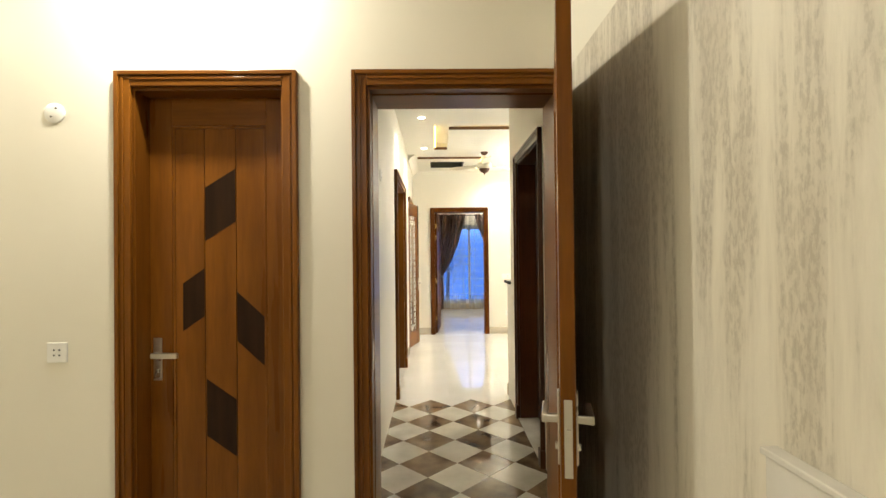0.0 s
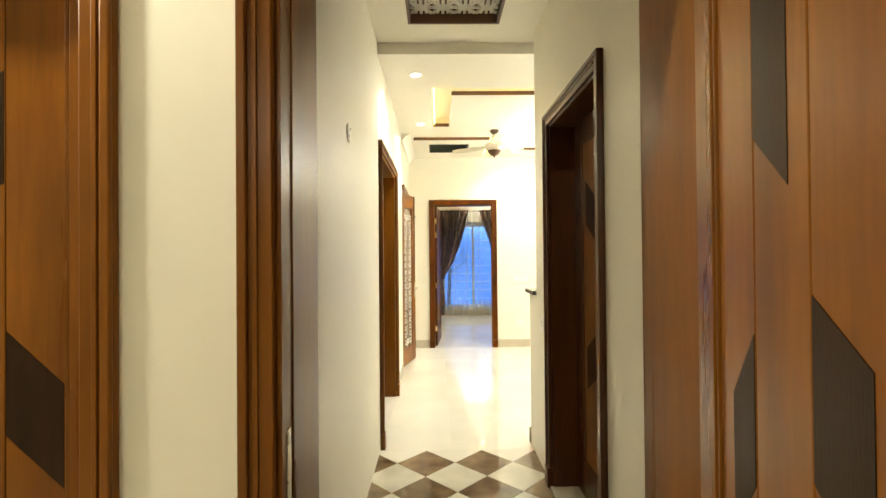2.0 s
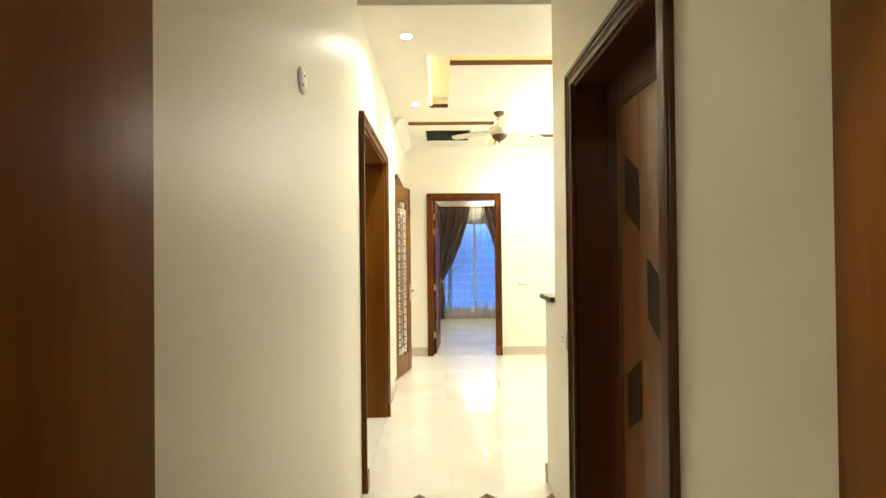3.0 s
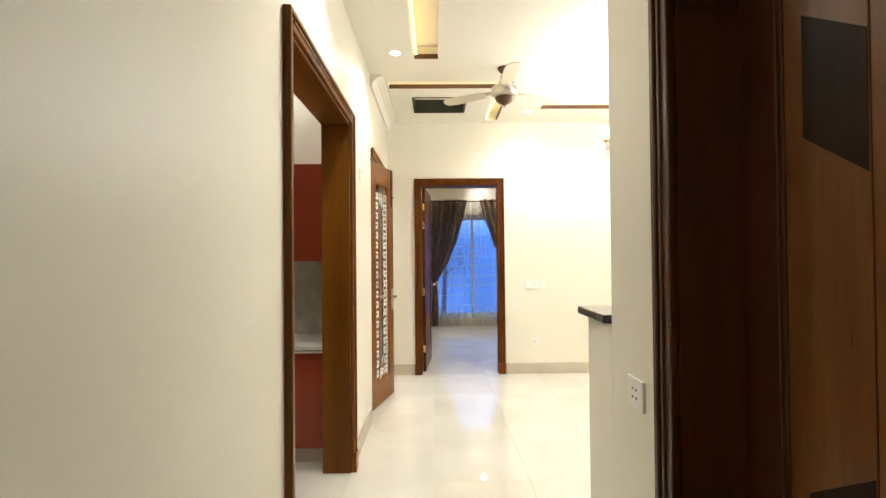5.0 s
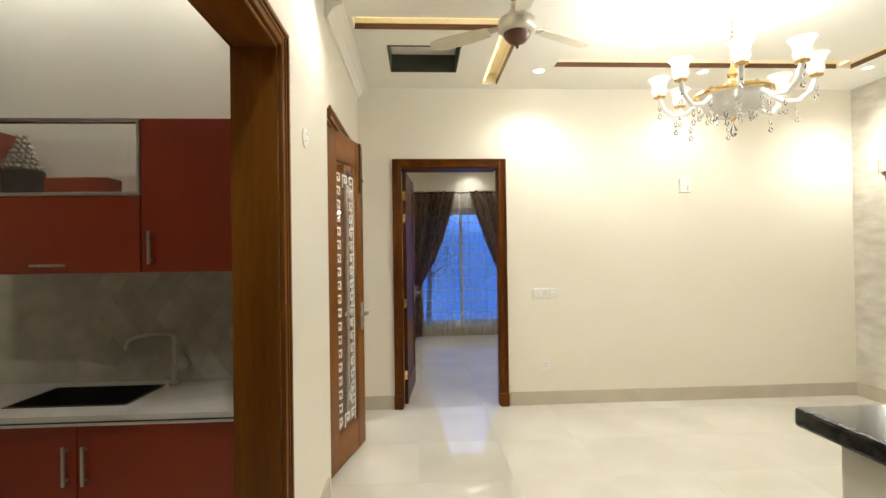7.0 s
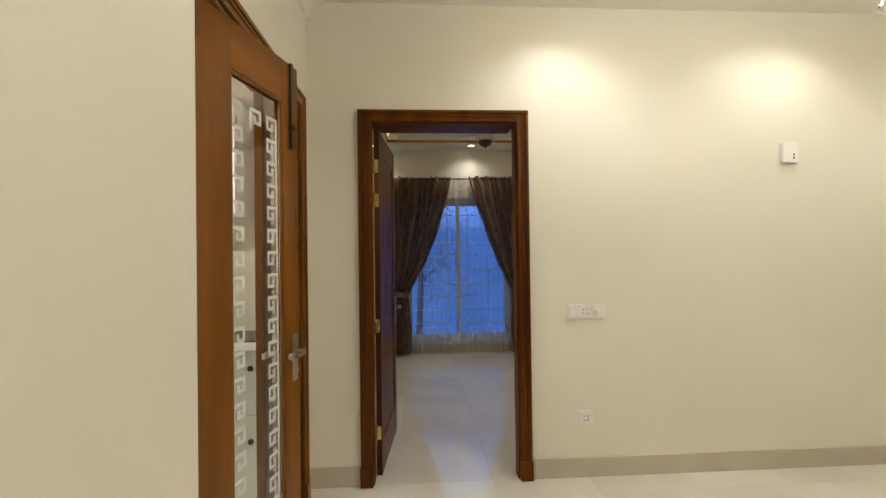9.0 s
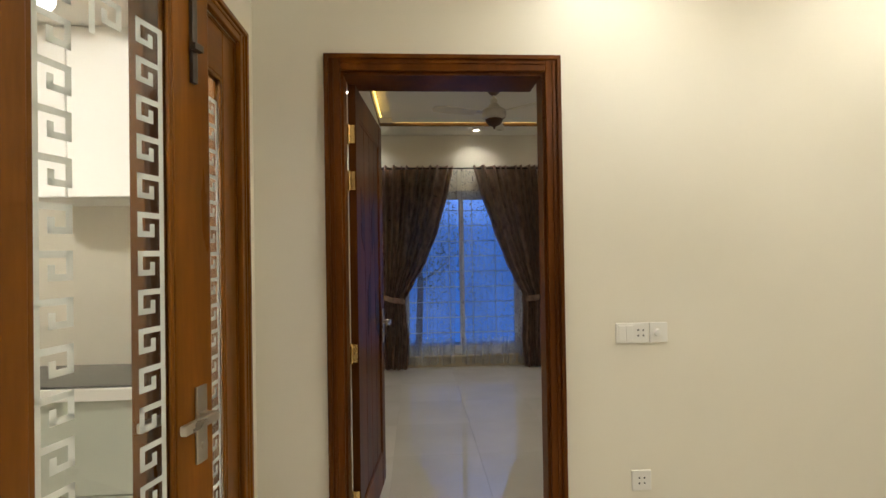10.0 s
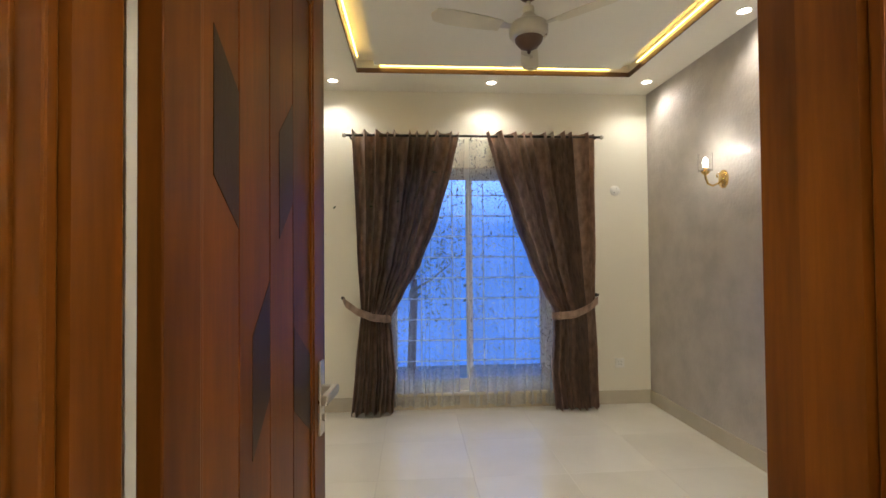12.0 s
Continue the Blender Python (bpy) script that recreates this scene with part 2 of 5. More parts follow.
def holed(bm, u0, u1, v0, v1, w0, w1, holes, axes):
    """A slab u0..u1 by v0..v1, w0..w1 thick, with rectangular holes (u0, u1, v0, v1); axes names the order, as 'xzy' for a wall along x."""
    us = sorted({u0, u1, *[h[0] for h in holes], *[h[1] for h in holes]})
    vs = sorted({v0, v1, *[h[2] for h in holes], *[h[3] for h in holes]})
    us, vs = [u for u in us if u0 <= u <= u1], [v for v in vs if v0 <= v <= v1]

    def is_open(i, j):
        if not (0 <= i < len(us) - 1 and 0 <= j < len(vs) - 1):
            return True
        cu, cv = (us[i] + us[i + 1]) / 2, (vs[j] + vs[j + 1]) / 2
        return any(h[0] < cu < h[1] and h[2] < cv < h[3] for h in holes)

    cache = {}

    def vert(i, j, k):
        if (i, j, k) not in cache:
            c = {axes[0]: us[i], axes[1]: vs[j], axes[2]: (w0, w1)[k]}
            cache[i, j, k] = bm.verts.new((c["x"], c["y"], c["z"]))
        return cache[i, j, k]

    for i in range(len(us) - 1):
        for j in range(len(vs) - 1):
            if is_open(i, j):
                continue
            for k in (0, 1):
                bm.faces.new([vert(a, b, k) for a, b in ((i, j), (i + 1, j), (i + 1, j + 1), (i, j + 1))])
            for di, dj, a, b in ((-1, 0, (i, j), (i, j + 1)), (1, 0, (i + 1, j), (i + 1, j + 1)), (0, -1, (i, j), (i + 1, j)), (0, 1, (i, j + 1), (i + 1, j + 1))):
                if is_open(i + di, j + dj):
                    bm.faces.new([vert(*a, 0), vert(*b, 0), vert(*b, 1), vert(*a, 1)])


def wall(name, axes, u0, u1, z0, z1, w0, w1, holes, material, label):
    bm = bmesh.new()
    holed(bm, u0, u1, z0, z1, w0, w1, holes, axes)
    return solid(name, bm, material, label, "wall")


# ---- plan ----
W1, LX, RX, FW, FB = 5.277, -0.056, 1.165, 11.982, 12.21   # hall wall, passage sides, end wall front and back
WW, BR, BL = 15.946, 3.102, -0.55                           # bedroom window wall and sides
LC, CC, BC = 3.15, 3.24, 3.07                              # ceilings: lobby, passage, bedroom
LR = 5.02                                                   # lobby right wall
H, HI = 2.475, 2.41                                         # door casing and opening heights

# walls, each with its openings
wall("wall_hall", "xzy", -3.2, 1.30, 0, 3.4, W1, W1 + 0.12, [(-1.125, -0.36, 0, HI + 0.01), (0.04, 1.022, 0, HI + 0.01)], PAINT, "cream painted wall with two wooden doors")
wall("wall_hall_back", "xzy", -3.2, LX - 0.01, 0, 3.4, W1 + 0.124, 5.58, [(-1.19, -0.30, 0, H)], PAINT, "cream painted inner wall behind the doors")
wall("wall_passage_left", "yzx", 5.58, FW, 0, 3.4, LX - 0.19, LX, [(8.03, 9.378, 0, HI), (10.437, 11.79, 0, HI)], PAINT, "cream painted wall with kitchen opening and glass door")
wall("wall_passage_right", "yzx", 5.58, 7.80, 0, 3.4, RX, RX + 0.25, [(6.39, 7.35, 0, HI)], PAINT, "cream painted wall with a dark wooden door")
wall("wall_passage_head", "xzy", LX - 0.01, RX + 0.25, 0, 3.4, W1 + 0.124, 5.58, [(0.036, 1.026, 0, HI + 0.01)], PAINT, "cream painted wall above the lined doorway")
wall("wall_hall_right", "yzx", -2.5, W1, 2.51, 3.4, 1.078, 1.30, [], PAINT, "cream painted wall above wallpaper")
wall("wall_end", "xzy", -3.2, LR + 0.25, 0, 3.4, FW, FB, [(0.290, 1.368, 0, 2.375)], PAINT, "cream painted end wall with bedroom doorway")
wall("wall_window", "xzy", BL - 0.25, BR + 0.25, 0, 3.4, WW, WW + 0.23, [(0.50, 2.12, 0.16, 2.33)], PAINT, "cream painted bedroom wall with a large window")
wall("wall_bedroom_right", "yzx", FB, WW, 0, 3.4, BR, BR + 0.25, [], MAUVE, "mauve embossed wallpaper wall with a soft sheen")
wall("wall_bedroom_left", "yzx", FB, WW, 0, 3.4, BL - 0.25, BL, [], PAINT, "cream painted bedroom side wall")
wall("wall_lobby_right", "yzx", 5.8, FW, 0, 3.4, LR, LR + 0.25, [], BLOCKY, "pale patterned wallpaper wall")
wall("wall_lobby_back", "xzy", RX + 0.25, LR, 0, 3.4, 5.55, 5.80, [], PAINT, "cream painted wall behind the breakfast bar")
wall("wall_room_behind_door", "yzx", 5.55, 7.80, 0, 3.4, 2.4, 2.6, [], PAINT, "cream painted wall of the side room")
wall("wall_hall_left", "yzx", -2.5, W1, 0, 3.4, -3.4, -3.2, [], PAINT, "cream painted hall side wall")
wall("wall_hall_rear", "xzy", -3.4, 1.30, 0, 3.4, -2.7, -2.5, [], PAINT, "cream painted hall rear wall")
wall("wall_kitchen_far", "xzy", -3.2, LX - 0.19, 0, 3.4, 10.03, 10.15, [], PAINT, "cream painted kitchen wall")
wall("wall_kitchen_left", "yzx", 5.775, FW, 0, 3.4, -3.4, -3.2, [], PAINT, "cream painted kitchen side wall")
bm = bmesh.new()
box(bm, 1.073, -2.5, 0, 1.30, W1, 2.51, 0.004)
solid("wall_paper_panel", bm, PAPER, "grey beige streaked wallpaper panel wall", "wall")
bm = bmesh.new()
box(bm, 1.045, 3.62, 0, 1.072, 3.87, 1.16, 0.002)
box(bm, 1.045, 2.20, 0, 1.072, 3.615, 1.16, 0.002)
box(bm, 1.036, 2.20, 1.161, 1.072, 3.875, 1.176, 0.003)
solid("trim", bm, WHITETOP, "pale low wall panel with a thin ledge", "wall panel")
bm = bmesh.new()
box(bm, RX, 7.80, 0, 2.6, 8.06, 1.233, 0.004)
solid("wall_low_bar", bm, PAINT, "cream painted low wall under the counter", "wall")

# floors
bm = bmesh.new()
box(bm, -3.4, -2.7, -0.12, LR + 0.3, WW + 0.25, -0.012)
solid("floor", bm, GROUT, "tile bed with grout joints", "floor")

# ceilings: each with its recessed light channels
LOBBY_SLOTS = [(0.37, 0.57, 8.72, 10.06), (0.57, 1.60, 8.72, 8.90), (0.09, 1.16, 10.60, 10.76), (1.16, 1.30, 10.60, 11.86), (1.74, 4.33, 11.26, 11.42), (4.33, 4.48, 9.0, 11.42)]
VENT = (0.30, 0.885, 11.03, 11.56)
JALI = (0.21, 0.875, 6.95, 7.63)
bm = bmesh.new()
holed(bm, LX - 0.1, LR, 7.94, FW, LC, LC + 0.10, LOBBY_SLOTS + [VENT], "xyz")
solid("ceiling_lobby", bm, CEIL, "white plaster ceiling with light channels", "ceiling")
bm = bmesh.new()
holed(bm, LX - 0.1, LR, 5.3, FW, LC + 0.104, LC + 0.2, [VENT, JALI], "xyz")
box(bm, VENT[0] + 0.002, VENT[2] + 0.002, LC + 0.15, VENT[1] - 0.002, VENT[3] - 0.002, LC + 0.19)
solid("ceiling_lobby_upper", bm, CEIL, "white plaster above the light channels", "ceiling")
bm = bmesh.new()
holed(bm, LX - 0.1, RX + 0.1, 5.4, 7.938, CC, CC + 0.012, [JALI], "xyz")
solid("ceiling_passage", bm, CEIL, "white plaster passage ceiling", "ceiling")
RING = (0.28, 2.71, 12.75, 15.49)
RW = 0.16
bm = bmesh.new()
holed(bm, BL, BR, FB, WW, BC, BC + 0.10, [(RING[0], RING[0] + RW, RING[2], RING[3]), (RING[1] - RW, RING[1], RING[2], RING[3]), (RING[0], RING[1], RING[2], RING[2] + RW), (RING[0], RING[1], RING[3] - RW, RING[3])], "xyz")
box(bm, BL, FB, BC + 0.104, BR, WW, BC + 0.2)
solid("ceiling_bedroom", bm, CEIL, "white plaster bedroom ceiling with a light channel", "ceiling")
bm = bmesh.new()
box(bm, -3.3, -2.6, 3.12, 1.29, W1, 3.2)
box(bm, -3.3, 5.28, 3.30, LX - 0.1, FW, 3.38)
box(bm, RX + 0.1, 5.6, 3.30, 2.6, 7.80, 3.38)
solid("ceiling_hall", bm, CEIL, "white plaster hall ceiling", "ceiling")
bm = bmesh.new()
box(bm, -3.19, 10.152, 2.42, LX - 0.192, FW - 0.001, 2.50)
solid("ceiling_pantry", bm, CEIL, "low white plaster pantry ceiling", "ceiling")
bm = bmesh.new()
prism(bm, [(LX + 0.001, LC - 0.001), (LX + 0.115, LC - 0.001), (LX + 0.115, LC - 0.014), (LX + 0.095, LC - 0.020), (LX + 0.055, LC - 0.042), (LX + 0.028, LC - 0.075), (LX + 0.020, LC - 0.100), (LX + 0.001, LC - 0.104)], -FW + 0.001, -10.4, Matrix.Rotation(radians(90), 4, "X"))
solid("trim", bm, CEIL, "plaster cove between wall and ceiling", "cornice")


def lip(x0, y0, x1, y1, z):
    """Brown painted lip along the bottom edge of a light channel."""
    bm = bmesh.new()
    box(bm, min(x0, x1) - 0.005, min(y0, y1) - 0.005, z - 0.003, max(x0, x1) + 0.005, max(y0, y1) + 0.005, z + 0.036)
    solid("trim", bm, BROWN, "brown painted lip of the light channel", "trim")


def led(x0, y0, x1, y1, z):
    bm = bmesh.new()
    box(bm, x0, y0, z, x1, y1, z + 0.006)
    tagged(new("led_strip", mesh_of("led_strip", bm, LED)), "warm white led strip in a ceiling channel", "light strip", "channel lights")


for x0, x1, y0, y1 in LOBBY_SLOTS:
    if x1 - x0 > y1 - y0:
        lip(x0, y1, x1, y1, LC)
        led(x0 + 0.03, y0 + 0.03, x1 - 0.03, y0 + 0.042, LC + 0.02)
    else:
        lip(x1 if x1 > 1 else x0 + 0.006, y1, x1 if x1 < 1 else x1, y1, LC) if x1 < 1 else lip(x1, y0, x1, y1, LC)
        led(x0 + 0.012, y0 + 0.03, x0 + 0.024, y1 - 0.03, LC + 0.02)
bx0, bx1, by0, by1 = RING
for a in ((bx0, by0, bx0, by1), (bx1, by0, bx1, by1), (bx0, by1, bx1, by1), (bx0, by0, bx1, by0)):
    lip(*a, BC)
led(bx0 + 0.02, by0 + 0.2, bx0 + 0.032, by1 - 0.2, BC + 0.045)
led(bx1 - 0.032, by0 + 0.2, bx1 - 0.02, by1 - 0.2, BC + 0.045)
led(bx0 + 0.2, by1 - 0.032, bx1 - 0.2, by1 - 0.02, BC + 0.045)
led(bx0 + 0.2, by0 + 0.02, bx1 - 0.2, by0 + 0.032, BC + 0.045)


# ---- doors ----
def door_casing(door, w, h, depth, cw=0.075, proud=0.022, lining=True, wv=None, wh=None, left=None, right=None, one_side=False):
    """Casing and jambs for an opening 0..w by 0..h; the wall's face is y = 0 and the opening goes to y = depth."""
    wv, wh = wv or WOODV, wh or WOODH
    for x0, x1, o0, o1 in ((-cw, 0, -cw, -cw + 0.022), (w, w + cw, w + cw - 0.022, w + cw)):
        if one_side and x0 < 0:
            continue
        bm = bmesh.new()
        box(bm, x0, -proud, 0.13, x1, 0.0, h + cw, 0.004)
        box(bm, o0, -proud - 0.012, 0.13, o1, -proud + 0.002, h + cw, 0.004)
        mid = (x0 + x1) / 2
        box(bm, mid - 0.006, -proud - 0.006, 0.13, mid + 0.006, -proud + 0.002, h + cw * 0.6, 0.002)
        part("casing", bm, wv, door)
        bm = bmesh.new()
        box(bm, x0 - 0.004, -proud - 0.016, 0, x1 + 0.004, 0.0, 0.128, 0.003)
        part("plinth_block", bm, wv, door)
    bm = bmesh.new()
    box(bm, 0, -proud, h, w, 0.0, h + cw, 0.004)
    box(bm, -cw + 0.02, -proud - 0.012, h + cw - 0.022, w + cw - 0.02, -proud + 0.002, h + cw, 0.004)
    box(bm, 0, -proud - 0.006, h + cw / 2 - 0.006, w, -proud + 0.002, h + cw / 2 + 0.006, 0.002)
    part("head_casing", bm, wh, door)
    if lining:
        for x0, x1, dep in ((-0.012, 0.012, left or depth), (w - 0.012, w + 0.012, right or depth)):
            bm = bmesh.new()
            box(bm, x0, 0.001, 0, x1, dep, h + 0.008)
            part("jamb", bm, wv, door)
        bm = bmesh.new()
        box(bm, 0.012, 0.001, h - 0.014, w - 0.012, depth, h + 0.008)
        part("head_jamb", bm, wh, door)


def lever_handle(leaf, x, z, side, face):
    """Plate and lever on the leaf's face at y = face; the lever points along side (+1 or -1), out along out."""
    out = -1 if face <= 0.01 else 1
    bm = bmesh.new()
    box(bm, x - 0.022, face, z - 0.115, x + 0.022, face + out * 0.008, z + 0.105, 0.003)
    box(bm, x - 0.012, face + out * 0.006, z + 0.008, x + 0.012, face + out * 0.05, z + 0.032, 0.004)
    box(bm, min(x - side * 0.012, x + side * 0.125), face + out * 0.036, z + 0.006, max(x - side * 0.012, x + side * 0.125), face + out * 0.056, z + 0.034, 0.005)
    lathe(bm, [(0.0, 0), (0.011, 0.0005), (0.011, 0.012), (0.0, 0.0125)], 12, m=Matrix.Translation((x, face + out * 0.004, z - 0.065)) @ Matrix.Rotation(radians(90 * -out), 4, "X") @ Matrix.Rotation(radians(180 if out < 0 else 0), 4, "X") if out > 0 else Matrix.Translation((x, face - 0.004, z - 0.065)) @ Matrix.Rotation(radians(90), 4, "X"))
    part("handle", bm, STEEL, leaf, "brushed steel lever handle")


# inlays: plank, span across it, heights at its two sides, height
INLAYS = ((1, 0.02, 0.98, 1.650, 1.749, 0.28), (0, 0.30, 0.98, 1.177, 1.254, 0.25), (2, 0.02, 0.88, 1.122, 0.990, 0.258), (1, 0.04, 0.98, 0.627, 0.517, 0.297))
WIDE = ((0, 0.45, 0.98, 1.06, 1.18, 0.25), (1, 0.02, 0.68, 1.75, 1.66, 0.27), (2, 0.02, 0.70, 1.27, 1.20, 0.24), (3, 0.02, 0.68, 1.64, 1.74, 0.29))
BEDROOM = ((0, 0.36, 0.98, 1.63, 1.54, 0.27), (1, 0.38, 0.98, 1.06, 1.17, 0.26), (2, 0.36, 0.98, 1.53, 1.63, 0.26), (3, 0.02, 0.98, 1.08, 0.98, 0.22))
SIDE = ((0, 0.30, 0.98, 1.73, 1.63, 0.27), (2, 0.02, 0.9, 1.65, 1.76, 0.28), (1, 0.3, 0.98, 1.25, 1.14, 0.26), (0, 0.3, 0.98, 0.70, 0.80, 0.26), (2, 0.3, 0.98, 0.80, 0.70, 0.26))


def plank_leaf(door, w, h, m, handle_x, side, t=0.045, mirror=False, wv=None, wh=None, lock=False, knobs=(True, True), cols=3, pattern=None, sides=None, wp=None):
    """A leaf 0..w by 0..h and 0..t thick: stiles, rails, three planks and four dark slanted inlays."""
    wv, wh = wv or WOODV, wh or WOODH
    bm = bmesh.new()
    st = 0.125 if w > 0.8 else 0.115
    p0, p1, q0, q1 = (sides or (st, st))[0], w - (sides or (st, st))[1], 0.22, h - 0.145
    box(bm, 0, 0, 0, p0, t, h, 0.003)
    box(bm, p1, 0, 0, w, t, h, 0.003)
    leaf = part("leaf", bm, wv, door)
    leaf.matrix_local = m
    for z0, z1 in ((0, q0), (q1, h)):
        bm = bmesh.new()
        box(bm, p0, 0.0015, z0, p1, t - 0.0015, z1, 0.003)
        part("rail", bm, wh, leaf)
    pw = (p1 - p0) / cols
    for i in range(cols):
        bm = bmesh.new()
        box(bm, p0 + i * pw + 0.0012, 0.010, q0, p0 + (i + 1) * pw - 0.0012, t - 0.010, q1, 0.0025)
        part("plank", bm, wp or wv, leaf)
    bm = bmesh.new()
    for x0, x1 in ((p0, p0 + 0.014), (p1 - 0.014, p1)):
        box(bm, x0, 0.004, q0, x1, t - 0.004, q1, 0.003)
    box(bm, p0 + 0.014, 0.004, q0, p1 - 0.014, t - 0.004, q0 + 0.014, 0.003)
    box(bm, p0 + 0.014, 0.004, q1 - 0.014, p1 - 0.014, t - 0.004, q1, 0.003)
    part("bead", bm, wv, leaf)
    k = h / 2.40
    for col, f0, f1, zl, zr, hh in pattern or INLAYS:
        x0, x1 = p0 + (col + f0) * pw, p0 + (col + f1) * pw
        x0, x1 = max(x0, p0 + 0.015), min(x1, p1 - 0.015)
        bm = bmesh.new()
        prism(bm, [(x0, zl * k), (x1, zr * k), (x1, (zr + hh) * k), (x0, (zl + hh) * k)], -(t - 0.0085), -0.0085, Matrix.Rotation(radians(90), 4, "X"))
        part("inlay", bm, WOODD, leaf, "dark slanted wood inlay")
    if knobs[0]:
        lever_handle(leaf, handle_x, 1.035, side, 0.0)
    if knobs[1]:
        lever_handle(leaf, handle_x, 1.035, side, t)
    if lock:
        bm = bmesh.new()
        box(bm, w, t / 2 - 0.012, 0.90, w + 0.003, t / 2 + 0.012, 1.13, 0.001)
        box(bm, w, t / 2 - 0.007, 1.02, w + 0.012, t / 2 + 0.007, 1.045, 0.002)
        part("lock_plate", bm, STEEL, leaf, "steel lock plate")
    return leaf


def hinge(door, x, y, z, horiz=False):
    bm = bmesh.new()
    lathe(bm, [(0.0, -0.052), (0.007, -0.05), (0.007, 0.05), (0.0, 0.052)], 10, (x, y, z))
    box(bm, x, y + 0.001, z - 0.045, x + 0.03, y + 0.004, z + 0.045)
    part("hinge", bm, BRASS, door, "brass butt hinge")


# closed plank door in the hall
d = thing("door_1", (-1.115, W1, 0), "closed reddish-brown wooden plank door with dark inlays", "door", "structure")
door_casing(d, 0.745, HI, 0.19)
plank_leaf(d, 0.721, 2.39, pose(0.012, 0.116, 0.005), 0.040, 1)
# doorway to the passage, its leaf swung into the hall
d = thing("door_2", (0.050, W1, 0), "open wooden door swung back from a deep wood-lined doorway", "door", "structure")
door_casing(d, 0.963, HI, 0.30)
for x0, x1 in ((0.0, 0.016), (0.951, 0.963)):
    bm = bmesh.new()
    box(bm, x0, 0.07, 0, x1, 0.302, HI - 0.022, 0.003)
    part("door_stop", bm, WOODV, d)
bm = bmesh.new()
box(bm, 0.0, 0.07, HI - 0.022, 0.963, 0.302, HI - 0.006, 0.003)
part("head_stop", bm, WOODH, d)
bm = bmesh.new()
box(bm, 0.012, 0.03, 0.98, 0.0145, 0.056, 1.16, 0.001)
part("strike_plate", bm, STEEL, d, "steel strike plate")
plank_leaf(d, 0.965, 2.385, pose(0.930, -0.024, 0.005, 0, 0, 256.2), 0.905, -1, lock=True, cols=4, pattern=WIDE, sides=(0.10, 0.185))
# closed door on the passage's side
d = thing("door_3", (RX, 7.34, 0), "closed wooden plank door with inlays, its shade put into the frame colour", "door", "structure", rz=-90)
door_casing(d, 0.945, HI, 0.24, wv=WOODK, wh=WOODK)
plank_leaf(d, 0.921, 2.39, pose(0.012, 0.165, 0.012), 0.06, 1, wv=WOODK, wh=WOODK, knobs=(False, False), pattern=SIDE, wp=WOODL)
bm = bmesh.new()
box(bm, 0.0, -0.02, 0.0, 0.945, 0.20, 0.012, 0.002)
part("threshold", bm, TILEW, d, "pale marble threshold")
# kitchen opening
d = thing("door_4", (LX, 8.035, 0), "wide cased kitchen opening lined in brown wood", "doorway", "structure", rz=90)
door_casing(d, 1.338, HI, 0.19, 0.07)
# bedroom door
d = thing("door_5", (0.352, FW, 0), "open dark wooden plank door swung into the bedroom", "door", "structure")
door_casing(d, 0.972, 2.37, 0.226, left=0.095, right=0.096, wv=WOODM, wh=WOODM)
bm = bmesh.new()
box(bm, 1.004, 0.098, 0, 1.015, 0.226, 2.37, 0.002)
part("rebate", bm, WOODM, d)
leaf = plank_leaf(d, 0.825, 2.345, pose(0.052, 0.118, 0.006, 0, 0, 85.3), 0.77, -1, t=0.038, wv=WOODM, wh=WOODM, cols=4, pattern=BEDROOM, sides=(0.10, 0.11))
for z in (0.30, 1.02, 1.87, 2.10):
    hinge(d, 0.018, 0.100, z)


